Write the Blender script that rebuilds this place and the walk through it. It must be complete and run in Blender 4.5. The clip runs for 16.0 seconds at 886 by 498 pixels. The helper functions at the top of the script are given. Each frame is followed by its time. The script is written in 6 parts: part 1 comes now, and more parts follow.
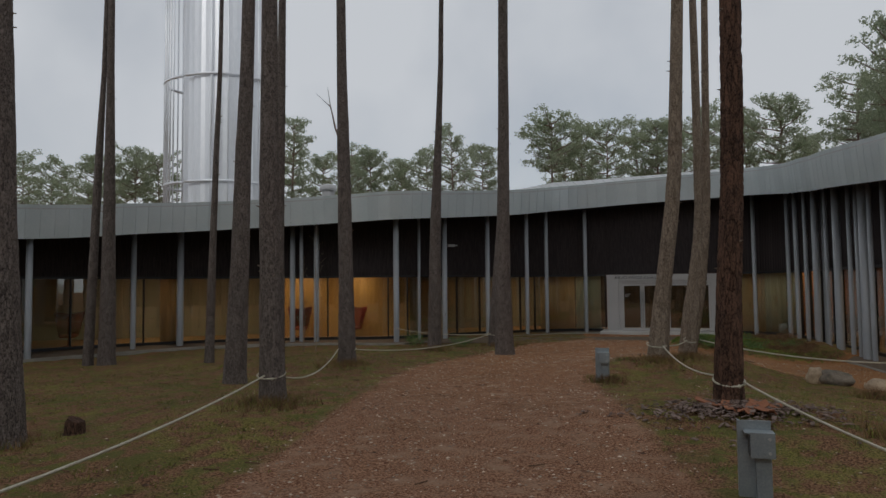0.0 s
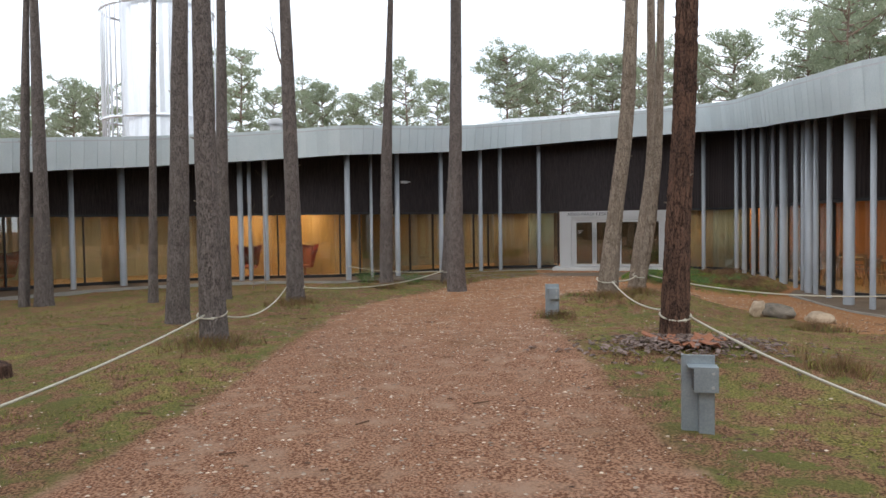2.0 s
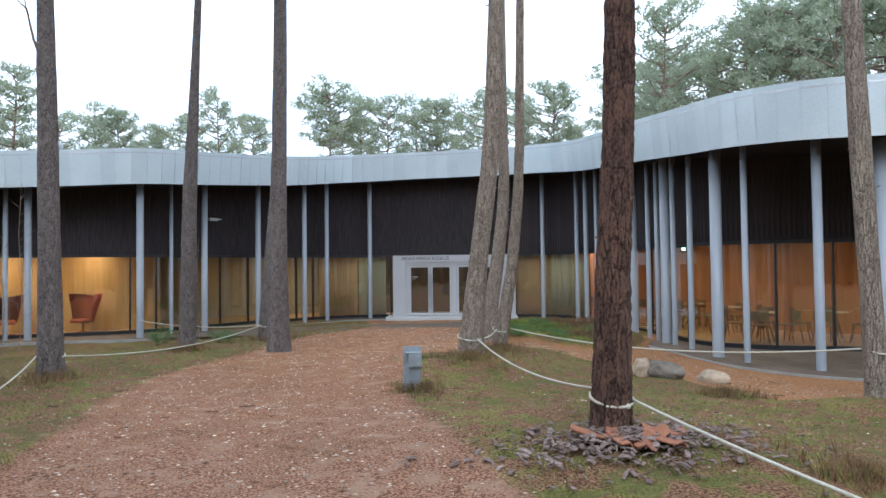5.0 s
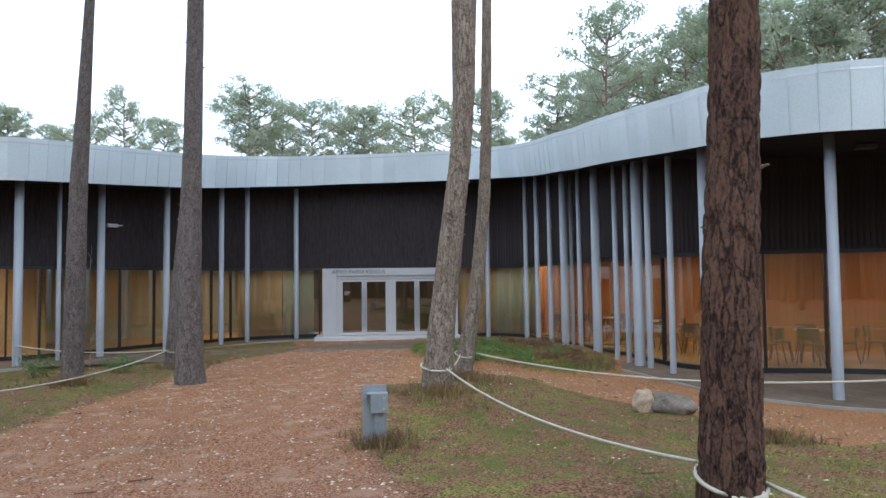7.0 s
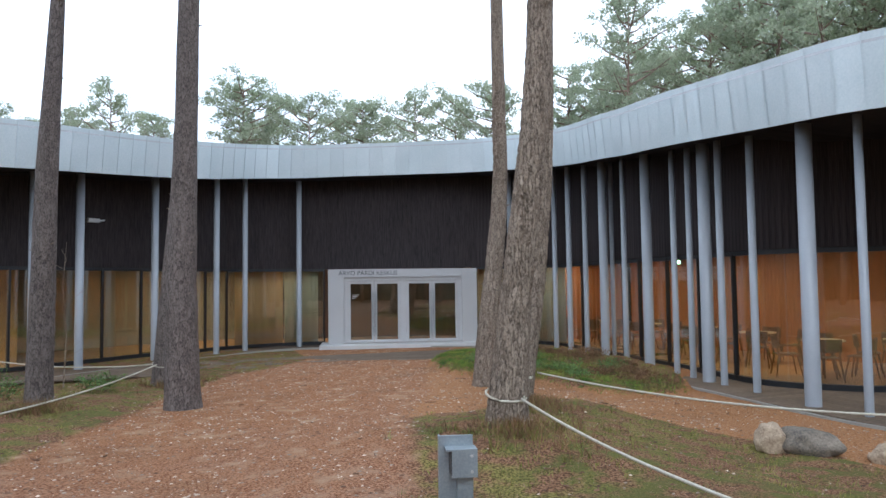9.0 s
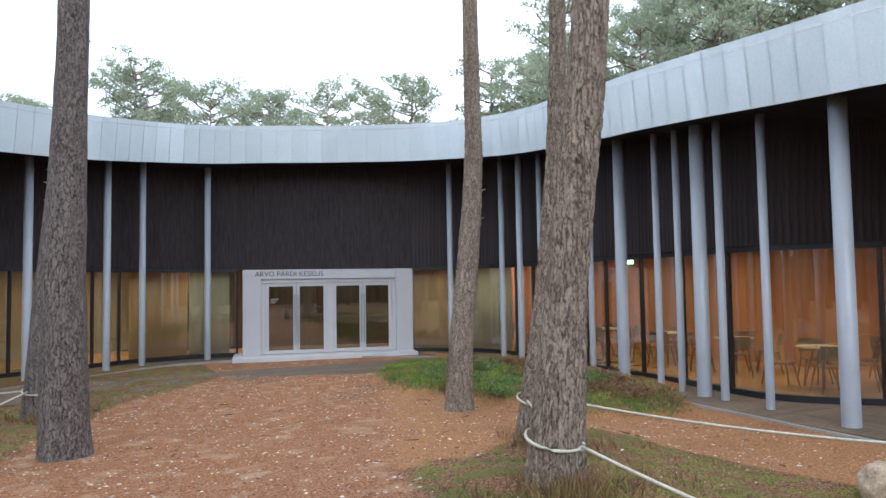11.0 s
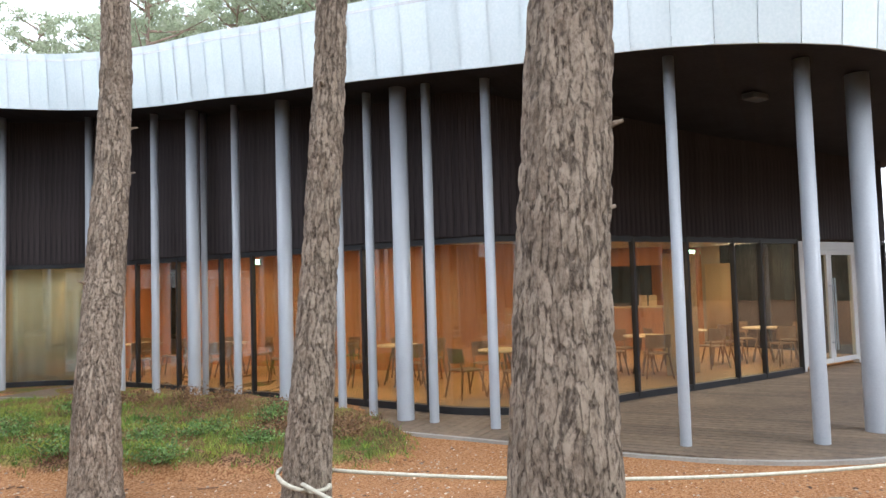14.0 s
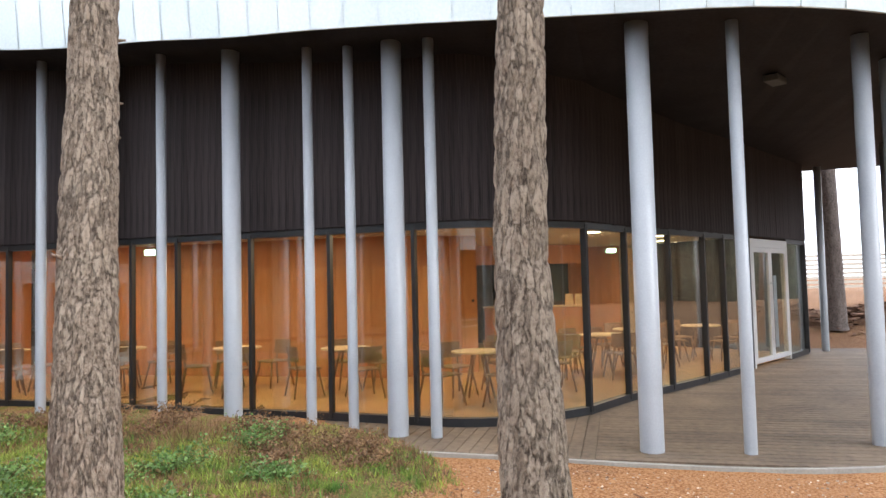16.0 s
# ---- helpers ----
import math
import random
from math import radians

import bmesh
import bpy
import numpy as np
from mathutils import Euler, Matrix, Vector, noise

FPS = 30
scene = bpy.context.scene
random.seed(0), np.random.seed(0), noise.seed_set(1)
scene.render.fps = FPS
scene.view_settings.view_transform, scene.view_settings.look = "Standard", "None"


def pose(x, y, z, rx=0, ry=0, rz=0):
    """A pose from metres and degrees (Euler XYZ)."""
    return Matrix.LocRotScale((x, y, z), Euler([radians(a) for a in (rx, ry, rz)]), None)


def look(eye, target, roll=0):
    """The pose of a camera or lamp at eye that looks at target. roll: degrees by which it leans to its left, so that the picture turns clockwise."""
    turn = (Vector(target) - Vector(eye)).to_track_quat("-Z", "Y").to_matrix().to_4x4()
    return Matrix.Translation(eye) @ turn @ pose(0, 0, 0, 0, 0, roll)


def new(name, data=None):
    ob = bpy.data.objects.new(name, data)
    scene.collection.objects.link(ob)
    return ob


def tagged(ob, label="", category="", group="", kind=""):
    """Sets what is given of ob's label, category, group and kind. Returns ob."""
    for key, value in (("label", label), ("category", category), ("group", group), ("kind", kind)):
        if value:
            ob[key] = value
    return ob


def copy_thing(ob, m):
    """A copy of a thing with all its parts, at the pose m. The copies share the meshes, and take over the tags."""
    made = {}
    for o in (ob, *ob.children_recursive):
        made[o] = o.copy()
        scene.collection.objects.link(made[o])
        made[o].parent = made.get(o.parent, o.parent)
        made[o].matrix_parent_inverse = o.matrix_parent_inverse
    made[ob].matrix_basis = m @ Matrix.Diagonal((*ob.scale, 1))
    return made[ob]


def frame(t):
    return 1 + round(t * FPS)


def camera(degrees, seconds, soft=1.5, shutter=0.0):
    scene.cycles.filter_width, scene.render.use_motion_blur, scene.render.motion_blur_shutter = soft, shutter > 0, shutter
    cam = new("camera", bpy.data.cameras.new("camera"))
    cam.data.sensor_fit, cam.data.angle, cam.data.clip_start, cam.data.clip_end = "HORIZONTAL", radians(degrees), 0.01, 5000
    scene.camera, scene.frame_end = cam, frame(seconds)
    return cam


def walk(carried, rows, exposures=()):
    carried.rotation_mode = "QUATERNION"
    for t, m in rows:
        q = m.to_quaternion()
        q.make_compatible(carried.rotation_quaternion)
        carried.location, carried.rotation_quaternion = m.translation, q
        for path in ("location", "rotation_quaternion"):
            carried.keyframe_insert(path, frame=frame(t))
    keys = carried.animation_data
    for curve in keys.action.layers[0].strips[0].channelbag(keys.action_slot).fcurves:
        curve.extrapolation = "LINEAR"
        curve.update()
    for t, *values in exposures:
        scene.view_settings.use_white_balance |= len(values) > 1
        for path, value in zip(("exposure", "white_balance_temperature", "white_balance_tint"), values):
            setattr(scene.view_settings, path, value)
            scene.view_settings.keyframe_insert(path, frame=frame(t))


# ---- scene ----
import functools

cam = camera(64.5, 16.0)
PATH = [
    (0, (1.354, 0.087, 2.003), (1.134, 2.072, 2.112), -0.6),
    (0.5, (1.347, 0.186, 1.984), (1.197, 2.178, 2.075), -0.7),
    (1, (1.376, 0.198, 1.967), (1.243, 2.194, 1.982), -0.7),
    (1.5, (1.409, 0.241, 1.984), (1.298, 2.237, 1.928), -0.5),
    (2, (1.453, 0.405, 1.969), (1.355, 2.402, 1.9), -0.8),
    (2.5, (1.404, 0.71, 1.971), (1.353, 2.708, 1.899), -0.9),
    (3, (1.366, 1.204, 1.877), (1.399, 3.203, 1.802), -0.5),
    (3.5, (1.334, 1.739, 1.944), (1.442, 3.735, 1.865), -0.6),
    (4, (1.275, 2.352, 1.983), (1.438, 4.345, 1.938), -1.0),
    (4.5, (1.257, 3.018, 1.95), (1.548, 4.996, 1.969), -0.9),
    (5, (1.191, 3.594, 1.954), (1.608, 5.549, 2.008), -0.7),
    (5.2, (1.162, 3.859, 1.967), (1.664, 5.794, 2.041), -0.8),
    (7.3, (1.14, 6.496, 1.912), (1.778, 8.389, 2.008), -0.7),
    (8, (1.115, 7.346, 1.961), (1.751, 9.24, 2.056), -0.7),
    (10.5, (0.969, 10.543, 1.91), (1.771, 12.373, 2.017), -0.8),
    (11, (0.967, 11.185, 1.929), (1.889, 12.957, 2.034), -0.9),
    (11.5, (1.046, 11.787, 1.909), (2.244, 13.383, 2.028), -1.4),
    (12, (1.083, 12.49, 1.842), (2.505, 13.89, 1.972), -1.3),
    (12.5, (1.18, 13.133, 1.775), (2.79, 14.312, 1.907), -1.4),
    (12.8, (1.356, 13.465, 1.853), (3.011, 14.582, 1.973), -1.7),
    (13.5, (1.623, 14.274, 1.851), (3.344, 15.285, 1.964), -1.7),
    (14, (1.916, 14.907, 1.819), (3.702, 15.801, 1.924), -1.7),
    (14.5, (2.009, 15.511, 1.688), (3.805, 16.381, 1.813), -1.3),
    (15, (2.174, 16.096, 1.741), (4.017, 16.865, 1.848), -1.5),
    (15.5, (2.378, 16.674, 1.72), (4.267, 17.321, 1.83), -1.5),
    (16, (2.549, 17.292, 1.725), (4.489, 17.768, 1.827), -1.4),
]
# seconds, stops, kelvin, tint
EXPOSURES = [(0.0, -1.02, 6400, 10), (0.5, -0.62, 6250, 10), (1.0, -0.22, 6150, 10), (1.5, 0.35, 6300, 11), (2.0, 0.5, 6150, 10), (3.0, 0.7, 5850, 9), (5.0, 0.78, 5400, 8), (8.0, 0.68, 5450, 9), (10.5, 0.88, 5550, 10), (12.5, 1.2, 5700, 11), (13.5, 1.38, 5850, 11), (16.0, 1.7, 6100, 12)]
walk(cam, [(t, look(eye, target, roll)) for t, eye, target, roll in PATH], EXPOSURES)

# ---- sky, sun, exposure ----
world = bpy.data.worlds.new("world")
scene.world = world
world.use_nodes = True
wn, wl = world.node_tree.nodes, world.node_tree.links
wn.clear()
sky = wn.new("ShaderNodeTexSky")
sky.sky_type, sky.sun_disc, sky.sun_elevation, sky.sun_rotation = "NISHITA", False, radians(32), radians(200)
cloud = wn.new("ShaderNodeTexNoise")
cloud.inputs["Scale"].default_value, cloud.inputs["Detail"].default_value = 2.2, 5
coord = wn.new("ShaderNodeTexCoord")
wl.new(coord.outputs["Generated"], cloud.inputs["Vector"])
ramp = wn.new("ShaderNodeValToRGB")
ramp.color_ramp.elements[0].position, ramp.color_ramp.elements[1].position = 0.3, 0.55
ramp.color_ramp.elements[0].color, ramp.color_ramp.elements[1].color = (0.6, 0.6, 0.6, 1), (0.95, 0.95, 0.95, 1)
wl.new(cloud.outputs["Fac"], ramp.inputs["Fac"])
mixc = wn.new("ShaderNodeMix")
mixc.data_type = "RGBA"
wl.new(ramp.outputs["Color"], mixc.inputs["Factor"])
wl.new(sky.outputs["Color"], mixc.inputs["A"])
mixc.inputs["B"].default_value = (11.5, 11.9, 12.4, 1)
bg, wout = wn.new("ShaderNodeBackground"), wn.new("ShaderNodeOutputWorld")
bg.inputs["Strength"].default_value = 0.1
wl.new(mixc.outputs["Result"], bg.inputs["Color"])
wl.new(bg.outputs["Background"], wout.inputs["Surface"])

sun = new("sun", bpy.data.lights.new("sun", "SUN"))
sun.data.energy, sun.data.angle, sun.data.color = 0.7, radians(25), (1.0, 0.97, 0.93)
sun.matrix_world = pose(0, 0, 30, 58, 0, -20)

# ---- materials ----
def mat(name, a, b, scale=4.0, rough=0.7, bump=0.2, fine=40.0, stretch=(1, 1, 1), metal=0.0, island=0.0, objrand=0.0, coords="Object", spec=0.5, dist=0.01, detail=6.0, contrast=(0.35, 0.65)):
    """Two tones mixed by a coarse and a fine noise, with relief."""
    m = bpy.data.materials.new(name)
    m.use_nodes = True
    n, l = m.node_tree.nodes, m.node_tree.links
    p = n["Principled BSDF"]
    tc, mp = n.new("ShaderNodeTexCoord"), n.new("ShaderNodeMapping")
    l.new(tc.outputs[coords], mp.inputs["Vector"])
    mp.inputs["Scale"].default_value = stretch
    n1, n2 = n.new("ShaderNodeTexNoise"), n.new("ShaderNodeTexNoise")
    for nn, sc in ((n1, scale), (n2, fine)):
        nn.inputs["Scale"].default_value, nn.inputs["Detail"].default_value = sc, detail
        l.new(mp.outputs["Vector"], nn.inputs["Vector"])
    add = n.new("ShaderNodeMath")
    add.operation = "MULTIPLY_ADD"
    l.new(n2.outputs["Fac"], add.inputs[0])
    add.inputs[1].default_value = 0.5
    half = n.new("ShaderNodeMath")
    half.operation = "MULTIPLY"
    l.new(n1.outputs["Fac"], half.inputs[0])
    half.inputs[1].default_value = 0.5
    l.new(half.outputs[0], add.inputs[2])
    r = n.new("ShaderNodeMapRange")
    r.inputs["From Min"].default_value, r.inputs["From Max"].default_value = contrast
    l.new(add.outputs[0], r.inputs["Value"])
    mx = n.new("ShaderNodeMix")
    mx.data_type = "RGBA"
    mx.inputs["A"].default_value, mx.inputs["B"].default_value = (*a, 1), (*b, 1)
    l.new(r.outputs["Result"], mx.inputs["Factor"])
    col = mx.outputs["Result"]
    if island or objrand:
        src = n.new("ShaderNodeNewGeometry").outputs["Random Per Island"] if island else n.new("ShaderNodeObjectInfo").outputs["Random"]
        amt = island or objrand
        rr = n.new("ShaderNodeMapRange")
        rr.inputs["To Min"].default_value, rr.inputs["To Max"].default_value = 1 - amt, 1 + amt
        l.new(src, rr.inputs["Value"])
        hs = n.new("ShaderNodeHueSaturation")
        l.new(rr.outputs["Result"], hs.inputs["Value"])
        l.new(col, hs.inputs["Color"])
        col = hs.outputs["Color"]
    l.new(col, p.inputs["Base Color"])
    p.inputs["Roughness"].default_value, p.inputs["Metallic"].default_value = rough, metal
    p.inputs["Specular IOR Level"].default_value = spec
    if bump:
        bp = n.new("ShaderNodeBump")
        bp.inputs["Strength"].default_value, bp.inputs["Distance"].default_value = bump, dist
        l.new(add.outputs[0], bp.inputs["Height"])
        l.new(bp.outputs["Normal"], p.inputs["Normal"])
    return m


def glow(name, color, strength):
    m = bpy.data.materials.new(name)
    m.use_nodes = True
    p = m.node_tree.nodes["Principled BSDF"]
    p.inputs["Base Color"].default_value = (*color, 1)
    p.inputs["Emission Color"].default_value = (*color, 1)
    p.inputs["Emission Strength"].default_value = strength
    return m


def glass_mat(name, tint, ior):
    m = bpy.data.materials.new(name)
    m.use_nodes = True
    n, l = m.node_tree.nodes, m.node_tree.links
    n.clear()
    out, mixs, tr, gl, fr = (n.new(k) for k in ("ShaderNodeOutputMaterial", "ShaderNodeMixShader", "ShaderNodeBsdfTransparent", "ShaderNodeBsdfGlossy", "ShaderNodeLayerWeight"))
    tr.inputs["Color"].default_value = (*tint, 1)
    gl.inputs["Roughness"].default_value = 0.01
    gl.inputs["Color"].default_value = (0.95, 0.97, 0.96, 1)
    fr.inputs["Blend"].default_value = 0.5
    pw, ma = n.new("ShaderNodeMath"), n.new("ShaderNodeMath")
    pw.operation, ma.operation = "POWER", "MULTIPLY_ADD"
    l.new(fr.outputs["Facing"], pw.inputs[0])
    pw.inputs[1].default_value = 4.5
    l.new(pw.outputs[0], ma.inputs[0])
    ma.inputs[1].default_value, ma.inputs[2].default_value = 0.85, ior
    l.new(ma.outputs[0], mixs.inputs[0])
    l.new(tr.outputs[0], mixs.inputs[1])
    l.new(gl.outputs[0], mixs.inputs[2])
    l.new(mixs.outputs[0], out.inputs["Surface"])
    return m


M_ZINC = mat("zinc_panel", (0.59, 0.665, 0.68), (0.71, 0.765, 0.775), 0.9, 0.38, 0.04, 30, metal=0.25, objrand=0.05)
M_ROOF = mat("roof_metal", (0.50, 0.51, 0.52), (0.64, 0.65, 0.66), 1.5, 0.35, 0.03, 20, metal=0.4)
M_DARKWOOD = mat("dark_stained_boards", (0.019, 0.0165, 0.018), (0.060, 0.048, 0.047), 4.0, 0.8, 0.2, 11, stretch=(8, 8, 0.45), objrand=0.12, coords="Object", spec=0.15)
M_SOFFIT = mat("dark_soffit", (0.012, 0.011, 0.013), (0.026, 0.023, 0.026), 2.0, 0.75, 0.15, 20, spec=0.2)
M_COLUMN = mat("grey_painted_steel", (0.315, 0.335, 0.36), (0.37, 0.39, 0.415), 2.0, 0.38, 0.02, 60, objrand=0.04)
M_BLACK = mat("black_frame", (0.012, 0.013, 0.015), (0.022, 0.023, 0.026), 3.0, 0.4, 0.03, 50)
M_PORTAL = mat("light_grey_paint", (0.44, 0.435, 0.43), (0.50, 0.495, 0.49), 1.2, 0.45, 0.02, 40)
M_STEEL = mat("galvanised_steel", (0.25, 0.29, 0.31), (0.36, 0.40, 0.42), 6.0, 0.45, 0.08, 60, metal=0.5)
M_TOWER = mat("brushed_metal_cladding", (0.78, 0.80, 0.83), (0.92, 0.93, 0.95), 0.5, 0.35, 0.05, 8, stretch=(3, 3, 0.3), metal=0.6)
M_WOODWALL = mat("oiled_wood_wall", (0.42, 0.165, 0.06), (0.58, 0.26, 0.105), 2.0, 0.45, 0.06, 14, stretch=(5, 5, 0.4), objrand=0.1)
M_OCHRE = mat("ochre_wood_wall", (0.48, 0.26, 0.085), (0.62, 0.36, 0.135), 2.0, 0.45, 0.06, 14, stretch=(5, 5, 0.4), objrand=0.06)
M_WOODFLOOR = mat("wood_floor", (0.46, 0.24, 0.09), (0.56, 0.31, 0.13), 2.0, 0.35, 0.05, 14, stretch=(0.6, 6, 1))
M_DECK = mat("weathered_deck_board", (0.090, 0.062, 0.040), (0.172, 0.123, 0.081), 1.5, 0.75, 0.3, 12, stretch=(1, 1, 1), objrand=0.18)
M_TABLE = mat("birch_tabletop", (0.62, 0.44, 0.25), (0.74, 0.55, 0.33), 3.0, 0.4, 0.03, 20)
M_CHAIR = mat("brown_chair_wood", (0.17, 0.085, 0.04), (0.27, 0.15, 0.075), 4.0, 0.5, 0.05, 30)
M_CURTAIN = mat("pale_curtain_cloth", (0.56, 0.52, 0.40), (0.68, 0.64, 0.51), 1.5, 0.9, 0.1, 60, stretch=(4, 4, 0.3))
M_CURTAIN_W = mat("cream_curtain_cloth", (0.62, 0.43, 0.23), (0.74, 0.54, 0.31), 1.5, 0.9, 0.1, 60, stretch=(4, 4, 0.3))
M_RED = mat("red_felt", (0.25, 0.035, 0.015), (0.34, 0.055, 0.022), 5.0, 0.85, 0.1, 80)
M_PLASTER = mat("white_plaster", (0.50, 0.43, 0.33), (0.58, 0.51, 0.40), 1.0, 0.85, 0.05, 40)
M_DARKGREY = mat("dark_grey_panel", (0.05, 0.05, 0.05), (0.075, 0.075, 0.075), 2.0, 0.5, 0.03, 40)
M_ROPE = mat("natural_rope", (0.42, 0.38, 0.29), (0.62, 0.58, 0.47), 30.0, 0.9, 0.5, 120, dist=0.004)
M_STONE = mat("granite_boulder", (0.075, 0.064, 0.052), (0.25, 0.205, 0.155), 5.0, 0.85, 0.5, 45, dist=0.02)
M_STONE_L = mat("pale_boulder", (0.24, 0.17, 0.11), (0.54, 0.42, 0.29), 5.0, 0.85, 0.5, 45, dist=0.02)
M_GLASS = glass_mat("window_glass", (0.84, 0.88, 0.84), 0.13)
M_NEEDLES = mat("pine_needles", (0.035, 0.065, 0.028), (0.095, 0.135, 0.055), 0.35, 0.8, 0, 5, island=0.35, coords="Object")
# paler than real needles: the distance haze is put into the colour
M_NEEDLES_HAZE = mat("pine_needles_hazed", (0.20, 0.22, 0.175), (0.41, 0.42, 0.315), 0.25, 0.85, 0, 5, island=0.3)


def thin(m, share, color):
    """Lets part of the light through a thin leaf or cloth."""
    n, l = m.node_tree.nodes, m.node_tree.links
    out, p = n["Material Output"], n["Principled BSDF"]
    tr, mx = n.new("ShaderNodeBsdfTranslucent"), n.new("ShaderNodeMixShader")
    tr.inputs["Color"].default_value = (*color, 1)
    mx.inputs[0].default_value = share
    l.new(p.outputs[0], mx.inputs[1])
    l.new(tr.outputs[0], mx.inputs[2])
    l.new(mx.outputs[0], out.inputs["Surface"])


# pale tint lifts the back-lit crowns towards the same haze
thin(M_NEEDLES_HAZE, 0.45, (0.42, 0.50, 0.30))
thin(M_NEEDLES, 0.3, (0.16, 0.22, 0.08))
thin(M_CURTAIN, 0.4, (0.62, 0.58, 0.46))
thin(M_CURTAIN_W, 0.4, (0.72, 0.52, 0.30))
# foliage of the unseen belt added behind the camera
M_BELT = mat("added_belt_foliage", (0.04, 0.043, 0.032), (0.12, 0.12, 0.085), 0.5, 0.9, 0, 3, island=0.5)
M_ORANGEBARK = mat("upper_pine_bark", (0.15, 0.105, 0.08), (0.30, 0.21, 0.155), 2.0, 0.85, 0.4, 25, stretch=(1, 1, 0.5), dist=0.02)
M_GRASS = mat("grass_blades", (0.07, 0.11, 0.016), (0.30, 0.27, 0.06), 1.2, 0.8, 0, 6, island=0.45)
M_HEATH = mat("dry_heath_tuft", (0.11, 0.058, 0.028), (0.27, 0.155, 0.07), 1.2, 0.85, 0, 6, island=0.45)
M_NEEDLE_DRY = mat("dry_needle", (0.20, 0.10, 0.055), (0.42, 0.27, 0.17), 3.0, 0.8, 0, 9, island=0.4)
M_SHRUB = mat("bilberry_leaf", (0.06, 0.13, 0.025), (0.16, 0.25, 0.06), 2.0, 0.6, 0, 9, island=0.5)
M_MOUND = mat("bright_grass_blades", (0.035, 0.125, 0.012), (0.30, 0.33, 0.05), 1.6, 0.8, 0, 6, island=0.5)
M_BEIGE = mat("beige_board_wall", (0.34, 0.31, 0.25), (0.44, 0.40, 0.32), 2.0, 0.6, 0.04, 14, stretch=(4, 4, 0.4), objrand=0.12)
M_CHIPS = mat("pale_chips", (0.30, 0.21, 0.15), (0.62, 0.51, 0.39), 3.0, 0.85, 0, 9, island=0.55)
M_LITTER = mat("brown_litter", (0.10, 0.045, 0.025), (0.24, 0.13, 0.07), 3.0, 0.9, 0, 9, island=0.5)
M_REDBARK = mat("fresh_bark_flake", (0.27, 0.095, 0.045), (0.44, 0.19, 0.10), 6.0, 0.85, 0.3, 40, island=0.3)
M_GREYBARK = mat("grey_bark_flake", (0.10, 0.06, 0.045), (0.26, 0.19, 0.16), 6.0, 0.85, 0.3, 40, island=0.3)
M_LAMP = glow("lamp_face", (1.0, 0.78, 0.45), 6.0)
M_EXIT = glow("exit_sign_face", (0.55, 1.0, 0.6), 4.0)
M_INK = mat("dark_lettering", (0.045, 0.045, 0.05), (0.07, 0.07, 0.075), 3.0, 0.5, 0, 40)
M_FACADE = mat("distant_facade", (0.45, 0.40, 0.33), (0.55, 0.50, 0.43), 0.5, 0.85, 0.05, 10)


